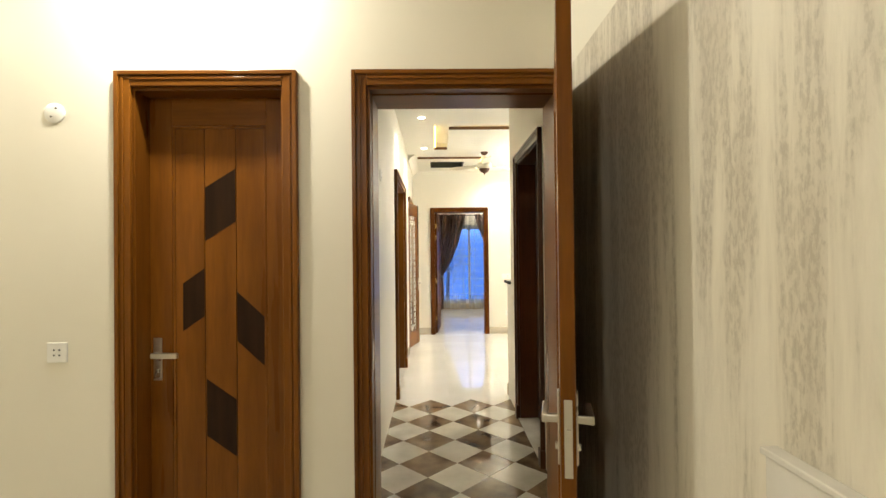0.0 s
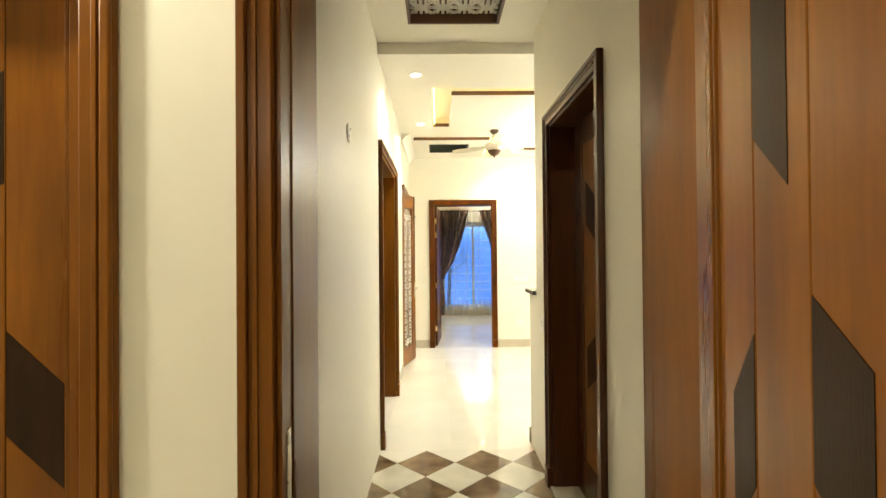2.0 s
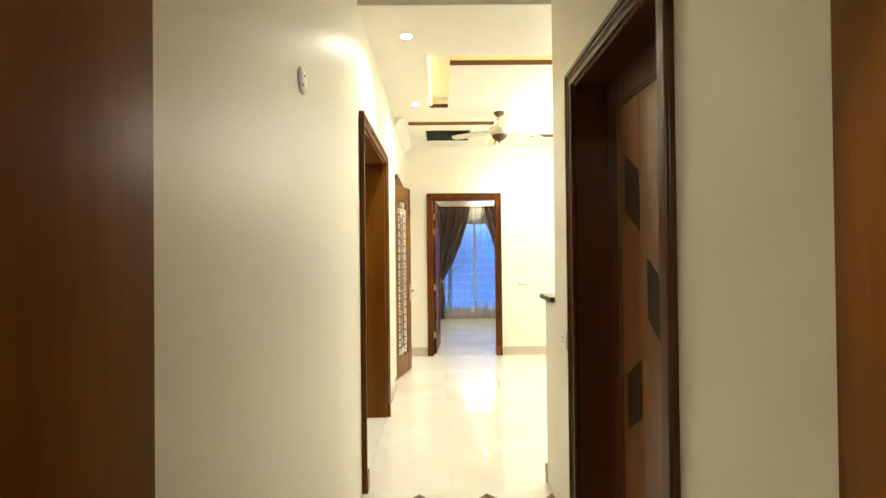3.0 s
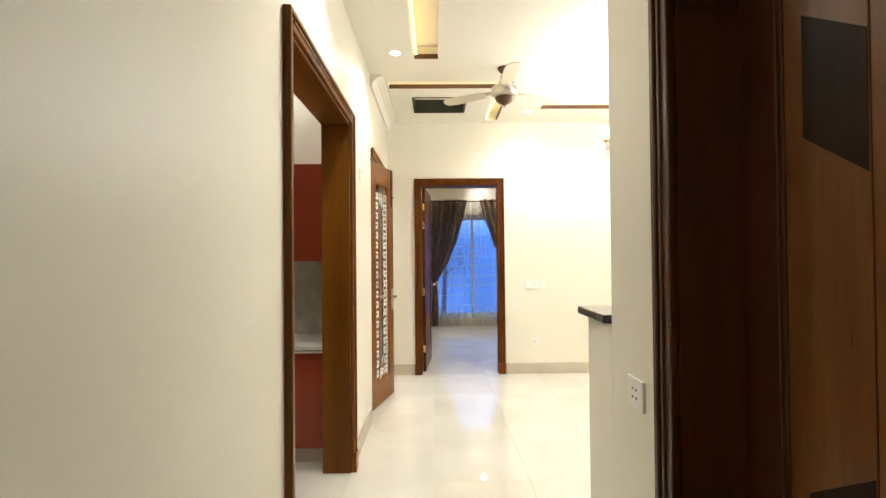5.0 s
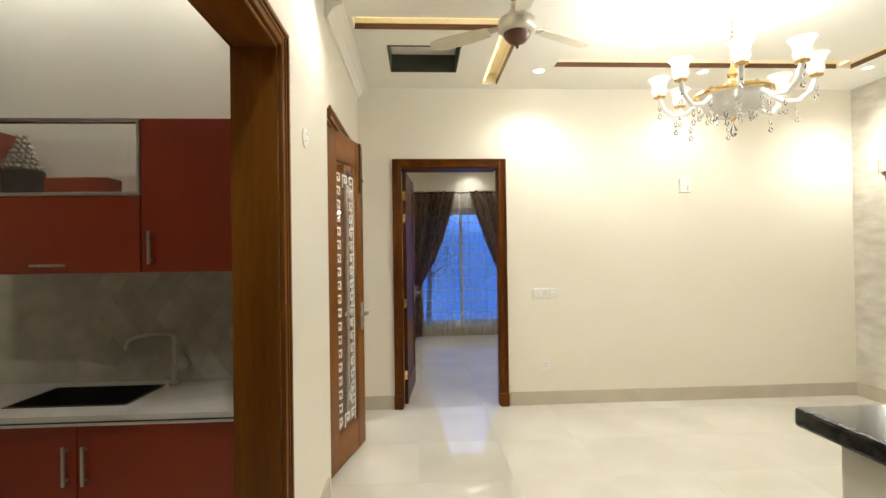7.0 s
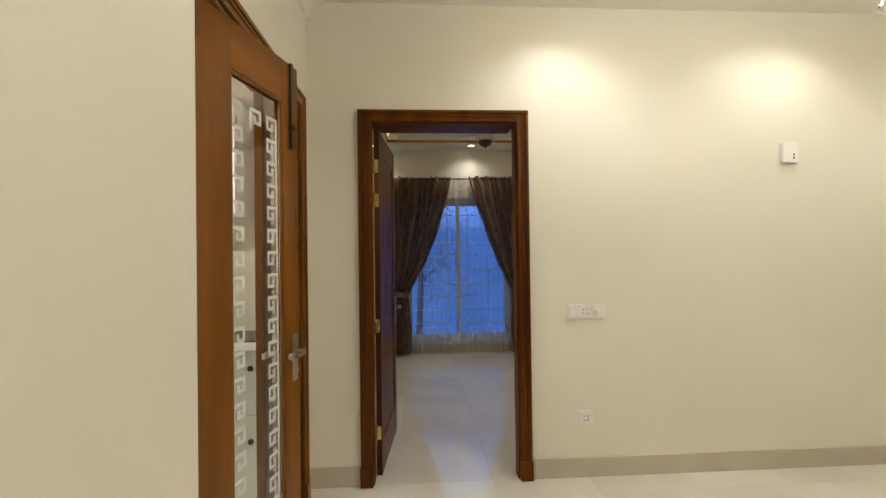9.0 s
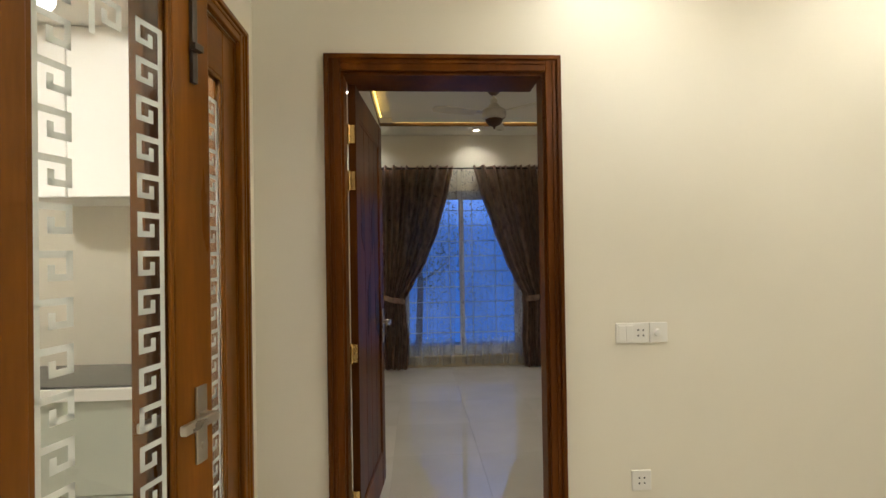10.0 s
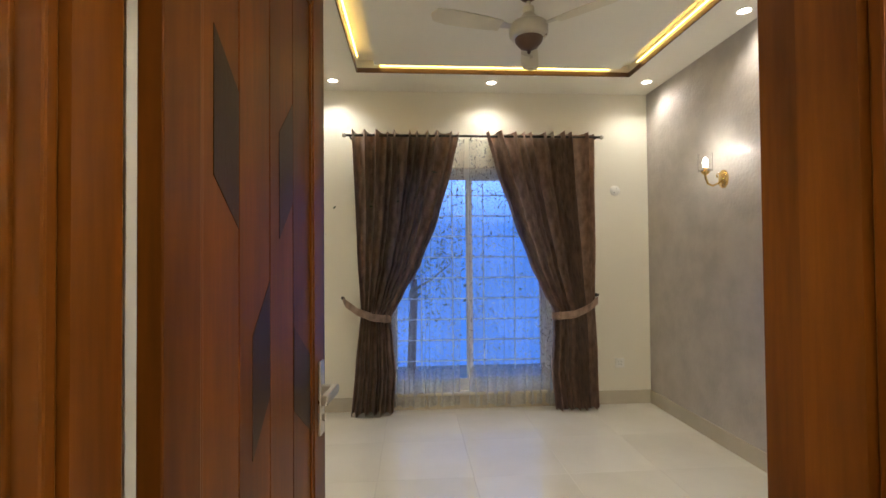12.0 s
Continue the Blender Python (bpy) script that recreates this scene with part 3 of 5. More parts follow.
# ---- glass door with key-pattern etching ----
def glass_leaf(door, w, h, m, t=0.042, handle=True, sl=0.165, sr=0.155, z0=0.23, z1=2.20):
    bm = bmesh.new()
    box(bm, 0, 0, 0, sl, t, h, 0.004)
    box(bm, w - sr, 0, 0, w, t, h, 0.004)
    leaf = part("leaf", bm, WOODV, door)
    leaf.matrix_local = m
    bm = bmesh.new()
    box(bm, sl, 0.001, 0, w - sr, t - 0.001, z0, 0.003)
    box(bm, sl, 0.001, z1, w - sr, t - 0.001, h, 0.003)
    part("rail", bm, WOODH, leaf)
    bm = bmesh.new()
    for y0, y1 in ((0.004, 0.013), (t - 0.013, t - 0.004)):
        box(bm, sl, y0, z0, sl + 0.012, y1, z1, 0.002)
        box(bm, w - sr - 0.012, y0, z0, w - sr, y1, z1, 0.002)
        box(bm, sl + 0.012, y0, z0, w - sr - 0.012, y1, z0 + 0.012, 0.002)
        box(bm, sl + 0.012, y0, z1 - 0.012, w - sr - 0.012, y1, z1, 0.002)
    part("bead", bm, WOODV, leaf)
    bm = bmesh.new()
    box(bm, sl + 0.001, t / 2 - 0.003, z0 + 0.001, w - sr - 0.001, t / 2 + 0.003, z1 - 0.001)
    pane = part("pane", bm, GLASS, leaf, "clear glass pane")
    pane.visible_shadow = False
    # etched key pattern: one unit is a spiral in a square, repeated round the pane
    bm = bmesh.new()
    u, b, y0, y1 = 0.098, 0.0145, t / 2 - 0.0042, t / 2 - 0.0032

    def stroke(xa, za, xb, zb):
        box(bm, min(xa, xb), y0, min(za, zb), max(xa, xb), y1, max(za, zb))

    def key(x, z, flip):
        """A key unit with its corner at (x, z)."""
        s = u - 0.013
        f = (lambda a: x + s - a) if flip else (lambda a: x + a)
        stroke(f(0), z, f(b), z + s)
        stroke(f(0), z + s - b, f(s), z + s)
        stroke(f(s - b), z + s, f(s), z + 0.022)
        stroke(f(s), z + 0.022, f(0.032), z + 0.022 + b)
        stroke(f(0.032), z + 0.022, f(0.032 + b), z + 0.056)
        stroke(f(0), z - 0.015, f(b), z)

    n = int((z1 - z0 - 0.04) / u)
    for i in range(n):
        key(sl + 0.018, z0 + 0.022 + i * u, False)
        key(w - sr - 0.018 - (u - 0.012), z0 + 0.022 + i * u, True)
    m2 = int((w - sl - sr - 2 * (u + 0.01)) / u)
    for i in range(m2):
        for z in (z0 + 0.022, z0 + 0.022 + (n - 1) * u):
            key(sl + 0.018 + (i + 1) * (w - sl - sr - 0.036 - u + 0.012) / (m2 + 1), z, False)
    part("etching", bm, FROST, leaf, "white etched key pattern")
    if handle:
        lever_handle(leaf, w - 0.055, 1.02, -1, 0.0)
        lever_handle(leaf, w - 0.055, 1.02, -1, t)
    return leaf


d = thing("door_6", (LX, 10.44, 0), "half-open double glass door framed in reddish-brown wood", "door", "structure", rz=90)
door_casing(d, 1.335, HI, 0.185, 0.07, one_side=True)
# near leaf ajar, swung out a little; far leaf shut
leafa = glass_leaf(d, 0.765, 2.39, pose(0.022, 0.046, 0.012, 0, 0, -13.6), sl=0.244, sr=0.145)
bm = bmesh.new()
box(bm, 0.680, -0.014, 1.99, 0.700, -0.001, 2.39, 0.002)
box(bm, 0.670, -0.03, 2.08, 0.705, -0.012, 2.10, 0.002)
part("tower_bolt", bm, IRON, leafa, "dark metal tower bolt")
leafb = glass_leaf(d, 0.66, 2.385, pose(0.668, 0.004, 0.012), handle=False, sl=0.115, sr=0.112)
for z in (0.3, 1.2, 2.1):
    hinge(d, 0.02, 0.040, z)
    hinge(d, 1.315, 0.026, z)

# ---- floor tiles ----
def tile_field(name, x0, x1, y0, y1, size, ox, oy, label):
    """Square tiles with bevelled edges over a rectangle, cut at its rim."""
    field = thing(name, (0, 0, 0), label, "floor", "structure")
    made = {}
    i0, j0 = math.floor((x0 - ox) / size), math.floor((y0 - oy) / size)
    for i in range(i0, int((x1 - ox) / size) + 2):
        for j in range(j0, int((y1 - oy) / size) + 2):
            a0, a1 = max(x0, ox + i * size), min(x1, ox + (i + 1) * size)
            b0, b1 = max(y0, oy + j * size), min(y1, oy + (j + 1) * size)
            if a1 - a0 < 0.02 or b1 - b0 < 0.02:
                continue
            k = (round(a1 - a0, 3), round(b1 - b0, 3))
            if k not in made:
                bm = bmesh.new()
                box(bm, 0.0004, 0.0004, -0.012, k[0] - 0.0004, k[1] - 0.0004, 0, 0.0002)
                made[k] = mesh_of("tile", bm, TILE)
            piece("tile", made[k], field, (a0, b0, 0))


def clip_poly(poly, x0, x1, y0, y1):
    for ax, lim, sgn in ((0, x0, 1), (0, x1, -1), (1, y0, 1), (1, y1, -1)):
        out = []
        for a, b in zip(poly, poly[1:] + poly[:1]):
            ia, ib = sgn * (a[ax] - lim) >= 0, sgn * (b[ax] - lim) >= 0
            if ia:
                out.append(a)
            if ia != ib:
                s = (lim - a[ax]) / (b[ax] - a[ax])
                out.append((a[0] + s * (b[0] - a[0]), a[1] + s * (b[1] - a[1])))
        poly = out
        if len(poly) < 3:
            return []
    return poly


def diamond_field(x0, x1, y0, y1, vx, vy, diag):
    field = thing("floor_passage", (0, 0, 0), "chequered brown and white marble tiles laid diagonally", "floor", "structure")
    r = diag / 2 - 0.0012
    for row in range(0, 16):
        cy = vy - diag / 2 * (row + 1) + 0.0
        for k in range(-4, 6):
            cx = vx + diag * k + (diag / 2 if row % 2 else 0)
            poly = clip_poly([(cx + r, cy), (cx, cy + r), (cx - r, cy), (cx, cy - r)], x0, x1, y0, y1)
            if not poly:
                continue
            bm = bmesh.new()
            prism(bm, poly, -0.012, 0.0)
            piece("tile", mesh_of("tile", bm, TILEW if row % 2 else TILEB), field)
    # pale triangles that close the far edge
    for k in range(-3, 5):
        cx = vx + diag * (k + 0.5)
        poly = clip_poly([(cx + r, vy - 0.001), (cx - r, vy - 0.001), (cx, vy - diag / 2 + 0.0012)], x0, x1, y0, y1)
        if poly:
            bm = bmesh.new()
            prism(bm, poly, -0.012, 0.0)
            piece("tile", mesh_of("tile", bm, TILE), field)


VX, VY, DG = 0.3135, 7.949, 0.432
diamond_field(LX, RX, 5.28, VY, VX, VY, DG)
tile_field("floor_lobby", LX, LR, VY, FW, 0.636, 1.145 - 0.636 * 3, VY, "glossy cream marble floor tiles")
tile_field("floor_bedroom", BL, BR, FW, WW, 0.636, 1.145 - 0.636 * 3, FW, "glossy pale marble floor tiles")
tile_field("floor_kitchen", -3.2, LX, 5.78, FW, 0.636, LX - 0.636 * 6, FW - 0.636 * 10, "cream kitchen floor tiles")
tile_field("floor_hall", -3.2, 1.073, -2.5, 5.278, 0.636, 1.073 - 0.636 * 7, 5.278 - 0.636 * 13, "cream hall floor tiles")
tile_field("floor_bar", RX, LR, 5.8, VY, 0.636, 1.145 - 0.636 * 3, VY - 0.636 * 4, "cream floor tiles behind the bar")

# ---- spots ----
def ceiling_spot(x, y, z, power, cone=115, col=(1.0, 0.965, 0.88), blend=0.7):
    s = thing("ceiling_spot", (x, y, z), "round recessed warm ceiling spot, lit, real or added as fill", "ceiling light", group="ceiling spots")
    bm = bmesh.new()
    lathe(bm, [(0.040, -0.001), (0.044, -0.006), (0.054, -0.004), (0.056, 0.0), (0.040, 0.0005)], 24)
    part("ring", bm, PLASTIC, s, smooth=True)
    bm = bmesh.new()
    lathe(bm, [(0.0, -0.0005), (0.038, -0.002), (0.038, 0.0), (0.0, 0.0002)], 20)
    part("lens", bm, SPOTGLOW, s, "glowing lens")
    spot_lamp(x, y, z - 0.02, power, col, cone, blend)


for x, y in ((0.23, 8.37), (0.22, 9.95), (1.63, 11.52), (3.15, 11.52), (4.62, 11.4), (2.9, 8.6), (4.6, 9.6), (1.5, 8.3)):
    ceiling_spot(x, y, LC, 56, 140)
for x, y in ((1.49, 15.68), (0.04, 15.69), (2.93, 15.6), (2.95, 14.35), (2.95, 12.9), (0.04, 14.3), (0.04, 12.9)):
    ceiling_spot(x, y, BC, 21, 140)
# Unseen row by the door, added to light the curtains from the front.
for x in (0.04, 1.49, 2.93):
    ceiling_spot(x, 12.5, BC, 25, 140)
# After the first, these are unseen fill lamps added to lift the hall.
for x, y, p in ((-0.82, 4.98, 112), (-2.6, 4.9, 34), (-1.2, 0.4, 125)):
    ceiling_spot(x, y, 3.12, p, 176, (1.0, 0.94, 0.80), 0.12)
# Unseen lamp added as front fill for the kitchen units.
ceiling_spot(-1.35, 8.35, 3.30, 34, 150)
for x in (-0.72, -1.55):
    ceiling_spot(x, 9.70, 3.30, 19, 174, blend=0.2)
ceiling_spot(-0.58, 11.42, 2.42, 84, 174, blend=0.2)
# Second pantry lamp, unseen, added to brighten what shows through the glass door.
ceiling_spot(-1.30, 10.7, 2.42, 84, 174, blend=0.2)

# ---- skirting ----
def skirting(x0, y0, x1, y1):
    bm = bmesh.new()
    box(bm, x0, y0, 0, x1, y1, 0.13, 0.003)
    solid("baseboard", bm, SKIRT, "beige tile skirting along the wall", "skirting")


T = 0.012
skirting(LX, FW - T, 0.272, FW)
skirting(1.418, FW - T, LR, FW)
skirting(LX, 9.475, LX + T, 10.355)
skirting(LR - T, 8.1, LR, FW - T)
skirting(BL, WW - T, BR, WW)
skirting(BR - T, FB, BR, WW - T)
skirting(BL, FB, BL + T, WW - T)
skirting(RX - T, 8.075, RX + 0.2, 8.075 + T)


# ---- wall plates ----
def wall_plate(name, m, w, h, kind, label, category):
    """A plate 0-centred in x and z on a wall whose face is y = 0, facing -y."""
    p = new(name)
    p.empty_display_size = 0.05
    p.matrix_world = m
    tagged(p, label, category, "wall plates")
    bm = bmesh.new()
    box(bm, -w / 2, -0.010, -h / 2, w / 2, 0.0, h / 2, 0.003)
    part("plate", bm, PLASTIC, p)
    if kind in ("socket", "double"):
        cx = 0 if kind == "socket" else w / 2 - 0.04
        bm = bmesh.new()
        for dx, dz, rw in ((-0.013, -0.013, 0.0035), (0.013, -0.013, 0.0035), (-0.013, 0.013, 0.0035), (0.013, 0.013, 0.0035)):
            box(bm, cx + dx - rw, -0.0112, dz - 0.004, cx + dx + rw, -0.0098, dz + 0.004)
        part("pin_hole", bm, HOLE, p)
    if kind in ("double", "switch"):
        n = 2
        x0, x1 = (-w / 2 + 0.01, w / 2 - 0.078) if kind == "double" else (-w / 2 + 0.012, w / 2 - 0.012)
        for i in range(n):
            bm = bmesh.new()
            box(bm, x0 + (x1 - x0) * i / n + 0.0015, -0.014, -h / 2 + 0.012, x0 + (x1 - x0) * (i + 1) / n - 0.0015, -0.009, h / 2 - 0.012, 0.002)
            part("rocker", bm, PLASTIC, p)
    if kind == "dimmer":
        bm = bmesh.new()
        lathe(bm, [(0.0, 0.0), (0.019, 0.0), (0.017, 0.018), (0.0, 0.019)], 20, m=Matrix.Translation((-0.008, -0.009, 0)) @ Matrix.Rotation(radians(90), 4, "X"))
        part("knob", bm, PLASTIC, p, smooth=True)
    return p


def round_plate(m, label):
    p = new("round_plate")
    p.empty_display_size = 0.05
    p.matrix_world = m
    tagged(p, label, "wall plate", "round plates")
    bm = bmesh.new()
    lathe(bm, [(0.0, 0.0), (0.050, 0.0), (0.050, 0.006), (0.044, 0.010), (0.0, 0.011)], 28, m=Matrix.Rotation(radians(90), 4, "X"))
    part("cover", bm, PLASTIC, p, smooth=True)
    for dx, dz in ((0.012, 0.022), (-0.012, -0.020)):
        bm = bmesh.new()
        lathe(bm, [(0.0, 0.0), (0.005, 0.0), (0.005, 0.0015), (0.0, 0.0016)], 8, m=Matrix.Translation((dx, -0.0105, dz)) @ Matrix.Rotation(radians(90), 4, "X"))
        part("screw", bm, HOLE, p)


wall_plate("wall_socket", pose(-1.485, W1, 1.10), 0.098, 0.098, "socket", "square white wall socket on cream paint", "socket")
round_plate(pose(-1.496, W1, 2.285), "round white blank plate on the hall wall")
round_plate(pose(LX, 6.69, 2.20, 0, 0, 90), "round white blank plate on the passage wall")
round_plate(pose(LX, 9.83, 2.13, 0, 0, 90), "round white blank plate beside the kitchen opening")
wall_plate("wall_switch", pose(RX, 7.592, 1.05, 0, 0, -90), 0.11, 0.095, "socket", "white switch and socket plate on the passage wall", "switch")
wall_plate("wall_switch", pose(1.735, FW, 1.105), 0.162, 0.098, "double", "wide white switch plate with a socket", "switch")
wall_plate("dimmer_switch", pose(1.866, FW, 1.105), 0.090, 0.098, "dimmer", "white fan dimmer with a round knob", "switch")
wall_plate("wall_socket", pose(1.768, FW, 0.392), 0.096, 0.098, "socket", "square white socket above the skirting", "socket")
wall_plate("wall_socket", pose(2.785, WW, 0.40), 0.092, 0.092, "socket", "square white socket beside the curtain", "socket")
round_plate(pose(2.765, WW, 2.105), "round white blank plate in the bedroom")
p = thing("door_chime", (3.22, FW, 2.168), "white plastic chime box on the end wall", "chime")
bm = bmesh.new()
box(bm, -0.056, -0.032, -0.07, 0.056, 0, 0.07, 0.006)
part("case", bm, PLASTIC, p)
bm = bmesh.new()
box(bm, 0.018, -0.0335, -0.045, 0.030, -0.0315, -0.030)
box(bm, 0.018, -0.0335, -0.020, 0.030, -0.0315, -0.008)
part("button", bm, HOLE, p)

# ---- breakfast bar ----
bm = bmesh.new()
box(bm, RX - 0.028, 7.806, 1.235, 2.6, 8.115, 1.267, 0.006)
tagged(new("bar_counter", mesh_of("bar_counter", bm, GRANITE)), "dark polished granite counter slab on a low wall", "counter")

# ---- ceiling hatch lining and passage grille ----
x0, x1, y0, y1 = VENT
v = thing("ceiling_vent", ((x0 + x1) / 2, (y0 + y1) / 2, LC), "dark framed rectangular ceiling vent opening", "vent")
w, dd = (x1 - x0) / 2, (y1 - y0) / 2
for a in ((-w, -dd, -w + 0.012, dd), (w - 0.012, -dd, w, dd), (-w + 0.012, -dd, w - 0.012, -dd + 0.012), (-w + 0.012, dd - 0.012, w - 0.012, dd)):
    bm = bmesh.new()
    box(bm, a[0], a[1], -0.006, a[2], a[3], 0.148)
    part("lining", bm, VENTDARK, v)
x0, x1, y0, y1 = JALI
g = thing("ceiling_grille", ((x0 + x1) / 2, (y0 + y1) / 2, CC), "dark framed lattice panel recessed in the ceiling", "ceiling panel")
w, dd = (x1 - x0) / 2, (y1 - y0) / 2
bm = bmesh.new()
for a in ((-w, -dd, -w + 0.02, dd), (w - 0.02, -dd, w, dd), (-w + 0.02, -dd, w - 0.02, -dd + 0.02), (-w + 0.02, dd - 0.02, w - 0.02, dd)):
    box(bm, a[0], a[1], -0.004, a[2], a[3], 0.10)
part("frame", bm, BROWN, g)
bm = bmesh.new()
box(bm, -w, -dd, 0.102, w, dd, 0.11)
part("backing", bm, BROWN, g, "dark backing board")
bm = bmesh.new()
for i in range(4):
    for j in range(4):
        cx, cy = -w + 0.02 + (i + 0.5) * (2 * w - 0.04) / 4, -dd + 0.02 + (j + 0.5) * (2 * dd - 0.04) / 4
        s = (2 * w - 0.04) / 8
        for a in (0, 45, 90, 135):
            box(bm, -s * (1.35 if a % 90 else 0.98), -0.011, 0.06, s * (1.35 if a % 90 else 0.98), 0.011, 0.074, m=Matrix.Translation((cx, cy, 0)) @ Matrix.Rotation(radians(a), 4, "Z"))
        for sx, sy in ((1, 1), (-1, 1), (1, -1), (-1, -1)):
            box(bm, sx * s * 0.45 - 0.009, sy * s * 0.1, 0.061, sx * s * 0.45 + 0.009, sy * s * 0.95, 0.073, m=Matrix.Translation((cx, cy, 0)))
part("lattice", bm, WHITETOP, g, "pale geometric lattice")


# ---- kitchen ----
def bar_handle(bm, x0, z0, x1, z1, y):
    if abs(x1 - x0) > abs(z1 - z0):
        box(bm, x0, y - 0.030, z0 - 0.006, x1, y - 0.020, z0 + 0.006, 0.002)
        for x in (x0 + 0.02, x1 - 0.02):
            box(bm, x - 0.005, y - 0.022, z0 - 0.005, x + 0.005, y, z0 + 0.005)
    else:
        box(bm, x0 - 0.007, y - 0.032, z0, x0 + 0.007, y - 0.020, z1, 0.002)
        for z in (z0 + 0.02, z1 - 0.02):
            box(bm, x0 - 0.006, y - 0.022, z - 0.006, x0 + 0.006, y, z + 0.006)


KF, KB, KR = 9.50, 10.03, LX - 0.19     # unit fronts, wall, right end
for x0, x1, hx in ((-1.52, -0.97, -1.01), (-0.97, KR, -0.93)):
    c = thing("base_cabinet", ((x0 + x1) / 2, KF, 0), "red laminate kitchen base cabinet under the sink top", "cabinet", group="kitchen base units")
    w = (x1 - x0) / 2
    bm = bmesh.new()
    box(bm, -w, 0.022, 0.11, w, KB - KF - 0.002, 0.66)
    part("body", bm, RED, c)
    bm = bmesh.new()
    box(bm, -w + 0.002, 0.0, 0.115, w - 0.002, 0.02, 0.792, 0.003)
    door = part("door", bm, RED, c)
    bm = bmesh.new()
    bar_handle(bm, hx - (x0 + x1) / 2, 0.54, hx - (x0 + x1) / 2, 0.71, 0.0)
    part("handle", bm, STEEL, door, "steel bar handle")
    bm = bmesh.new()
    box(bm, -w, 0.05, 0, w, 0.066, 0.108)
    part("plinth", bm, SKIRT, c, "beige plinth")
bm = bmesh.new()
SX0, SX1, SY0, SY1 = -1.37, -0.82, 9.60, 9.93
holed(bm, -3.19, KR - 0.001, KF - 0.03, KB - 0.001, 0.80, 0.845, [(SX0, SX1, SY0, SY1)], "xyz")
k = tagged(new("worktop", mesh_of("worktop", bm, WHITETOP)), "white stone kitchen worktop with a sink cut-out", "worktop")
bm = bmesh.new()
box(bm, -3.19, KF - 0.034, 0.814, KR - 0.001, KF - 0.029, 0.820)
part("edge_groove", bm, HOLE, k, "dark groove in the front edge")
s = thing("kitchen_sink", ((SX0 + SX1) / 2, (SY0 + SY1) / 2, 0.845), "dark steel sink bowl set in the worktop", "sink")
w, dd = (SX1 - SX0) / 2, (SY1 - SY0) / 2
bm = bmesh.new()
for a in ((-w, -dd, -w + 0.012, dd), (w - 0.012, -dd, w, dd), (-w, -dd, w, -dd + 0.012), (-w, dd - 0.012, w, dd)):
    box(bm, a[0], a[1], -0.16, a[2], a[3], 0.004, 0.002)
box(bm, -w, -dd, -0.17, w, dd, -0.158)
part("bowl", bm, IRON, s)
bm = bmesh.new()
lathe(bm, [(0.0, -0.157), (0.04, -0.157), (0.038, -0.152), (0.0, -0.153)], 20)
part("drain", bm, STEEL, s, "steel drain")
f = thing("kitchen_tap", (-0.775, 9.93, 0.845), "tall steel swan-neck kitchen tap", "tap")
bm = bmesh.new()
lathe(bm, [(0.026, 0), (0.026, 0.012), (0.019, 0.02), (0.019, 0.10), (0.013, 0.11)], 16)
part("base", bm, STEEL, f, smooth=True)
bm = bmesh.new()
pts = [(0, 0, 0.10), (0, 0, 0.24)] + [(-0.03 - 0.0 + 0.03 * math.cos(a), 0, 0.24 + 0.03 * math.sin(a)) for a in (0.4, 0.9, 1.4)] + [(-0.10, -0.02, 0.275), (-0.17, -0.04, 0.262), (-0.205, -0.05, 0.245), (-0.212, -0.052, 0.20)]
tube(bm, pts, 0.011, 10)
part("spout", bm, STEEL, f, smooth=True)
bm = bmesh.new()
tube(bm, [(0.015, 0, 0.07), (0.05, -0.01, 0.085), (0.075, -0.015, 0.10)], 0.006, 8)
part("lever", bm, STEEL, f, smooth=True)
# marble diamonds behind the sink
splash = thing("backsplash", (0, KB, 0), "grey marble diamond tiles behind the sink", "backsplash", "structure")
bm = bmesh.new()
box(bm, -3.19, -0.006, 0.846, KR - 0.001, -0.001, 1.449)
part("tile_bed", bm, SPLASH, splash)
TW, TH = 0.150, 0.196
for i in range(13):
    for j in range(9):
        cx, cz = KR - TW * 0.5 * i, 0.80 + TH * 0.5 * j
        if (i + j) % 2:
            continue
        rim = 0.0016
        poly = clip_poly([(cx - TW / 2 + rim, cz), (cx, cz - TH / 2 + rim), (cx + TW / 2 - rim, cz), (cx, cz + TH / 2 - rim)], -1.75, KR - 0.002, 0.848, 1.448)
        if poly:
            bm = bmesh.new()
            prism(bm, poly, 0.0065, 0.0085, Matrix.Rotation(radians(90), 4, "X"))
            piece("tile", mesh_of("tile", bm, SPLASH), splash)
# wall units
UY = 9.67
c = thing("wall_cabinet", ((-0.79 + KR) / 2, UY, 1.45), "red laminate kitchen wall cabinet, closed", "cabinet")
w = (KR + 0.79) / 2
bm = bmesh.new()
box(bm, -w, 0.022, 0, w, KB - UY - 0.002, 0.735)
part("body", bm, RED, c)
bm = bmesh.new()
box(bm, -w + 0.002, 0, 0.002, w - 0.002, 0.02, 0.735, 0.003)
door = part("door", bm, RED, c)
bm = bmesh.new()
bar_handle(bm, -w + 0.05, 0.04, -w + 0.05, 0.20, 0)
part("handle", bm, STEEL, door, "steel bar handle")
c = thing("wall_cabinet", (-1.20, UY, 1.45), "red wall cabinet with a lit glass-fronted upper shelf", "cabinet")
bm = bmesh.new()
box(bm, -0.41, 0.022, 0, 0.408, KB - UY - 0.002, 0.37)
box(bm, -0.41, 0.022, 0.72, 0.408, 0.045, 0.738)
box(bm, -0.41, 0.022, 0.37, -0.392, KB - UY - 0.002, 0.72)
part("body", bm, RED, c)
bm = bmesh.new()
box(bm, -0.408, 0, 0.002, 0.406, 0.02, 0.365, 0.003)
flap = part("flap", bm, RED, c)
bm = bmesh.new()
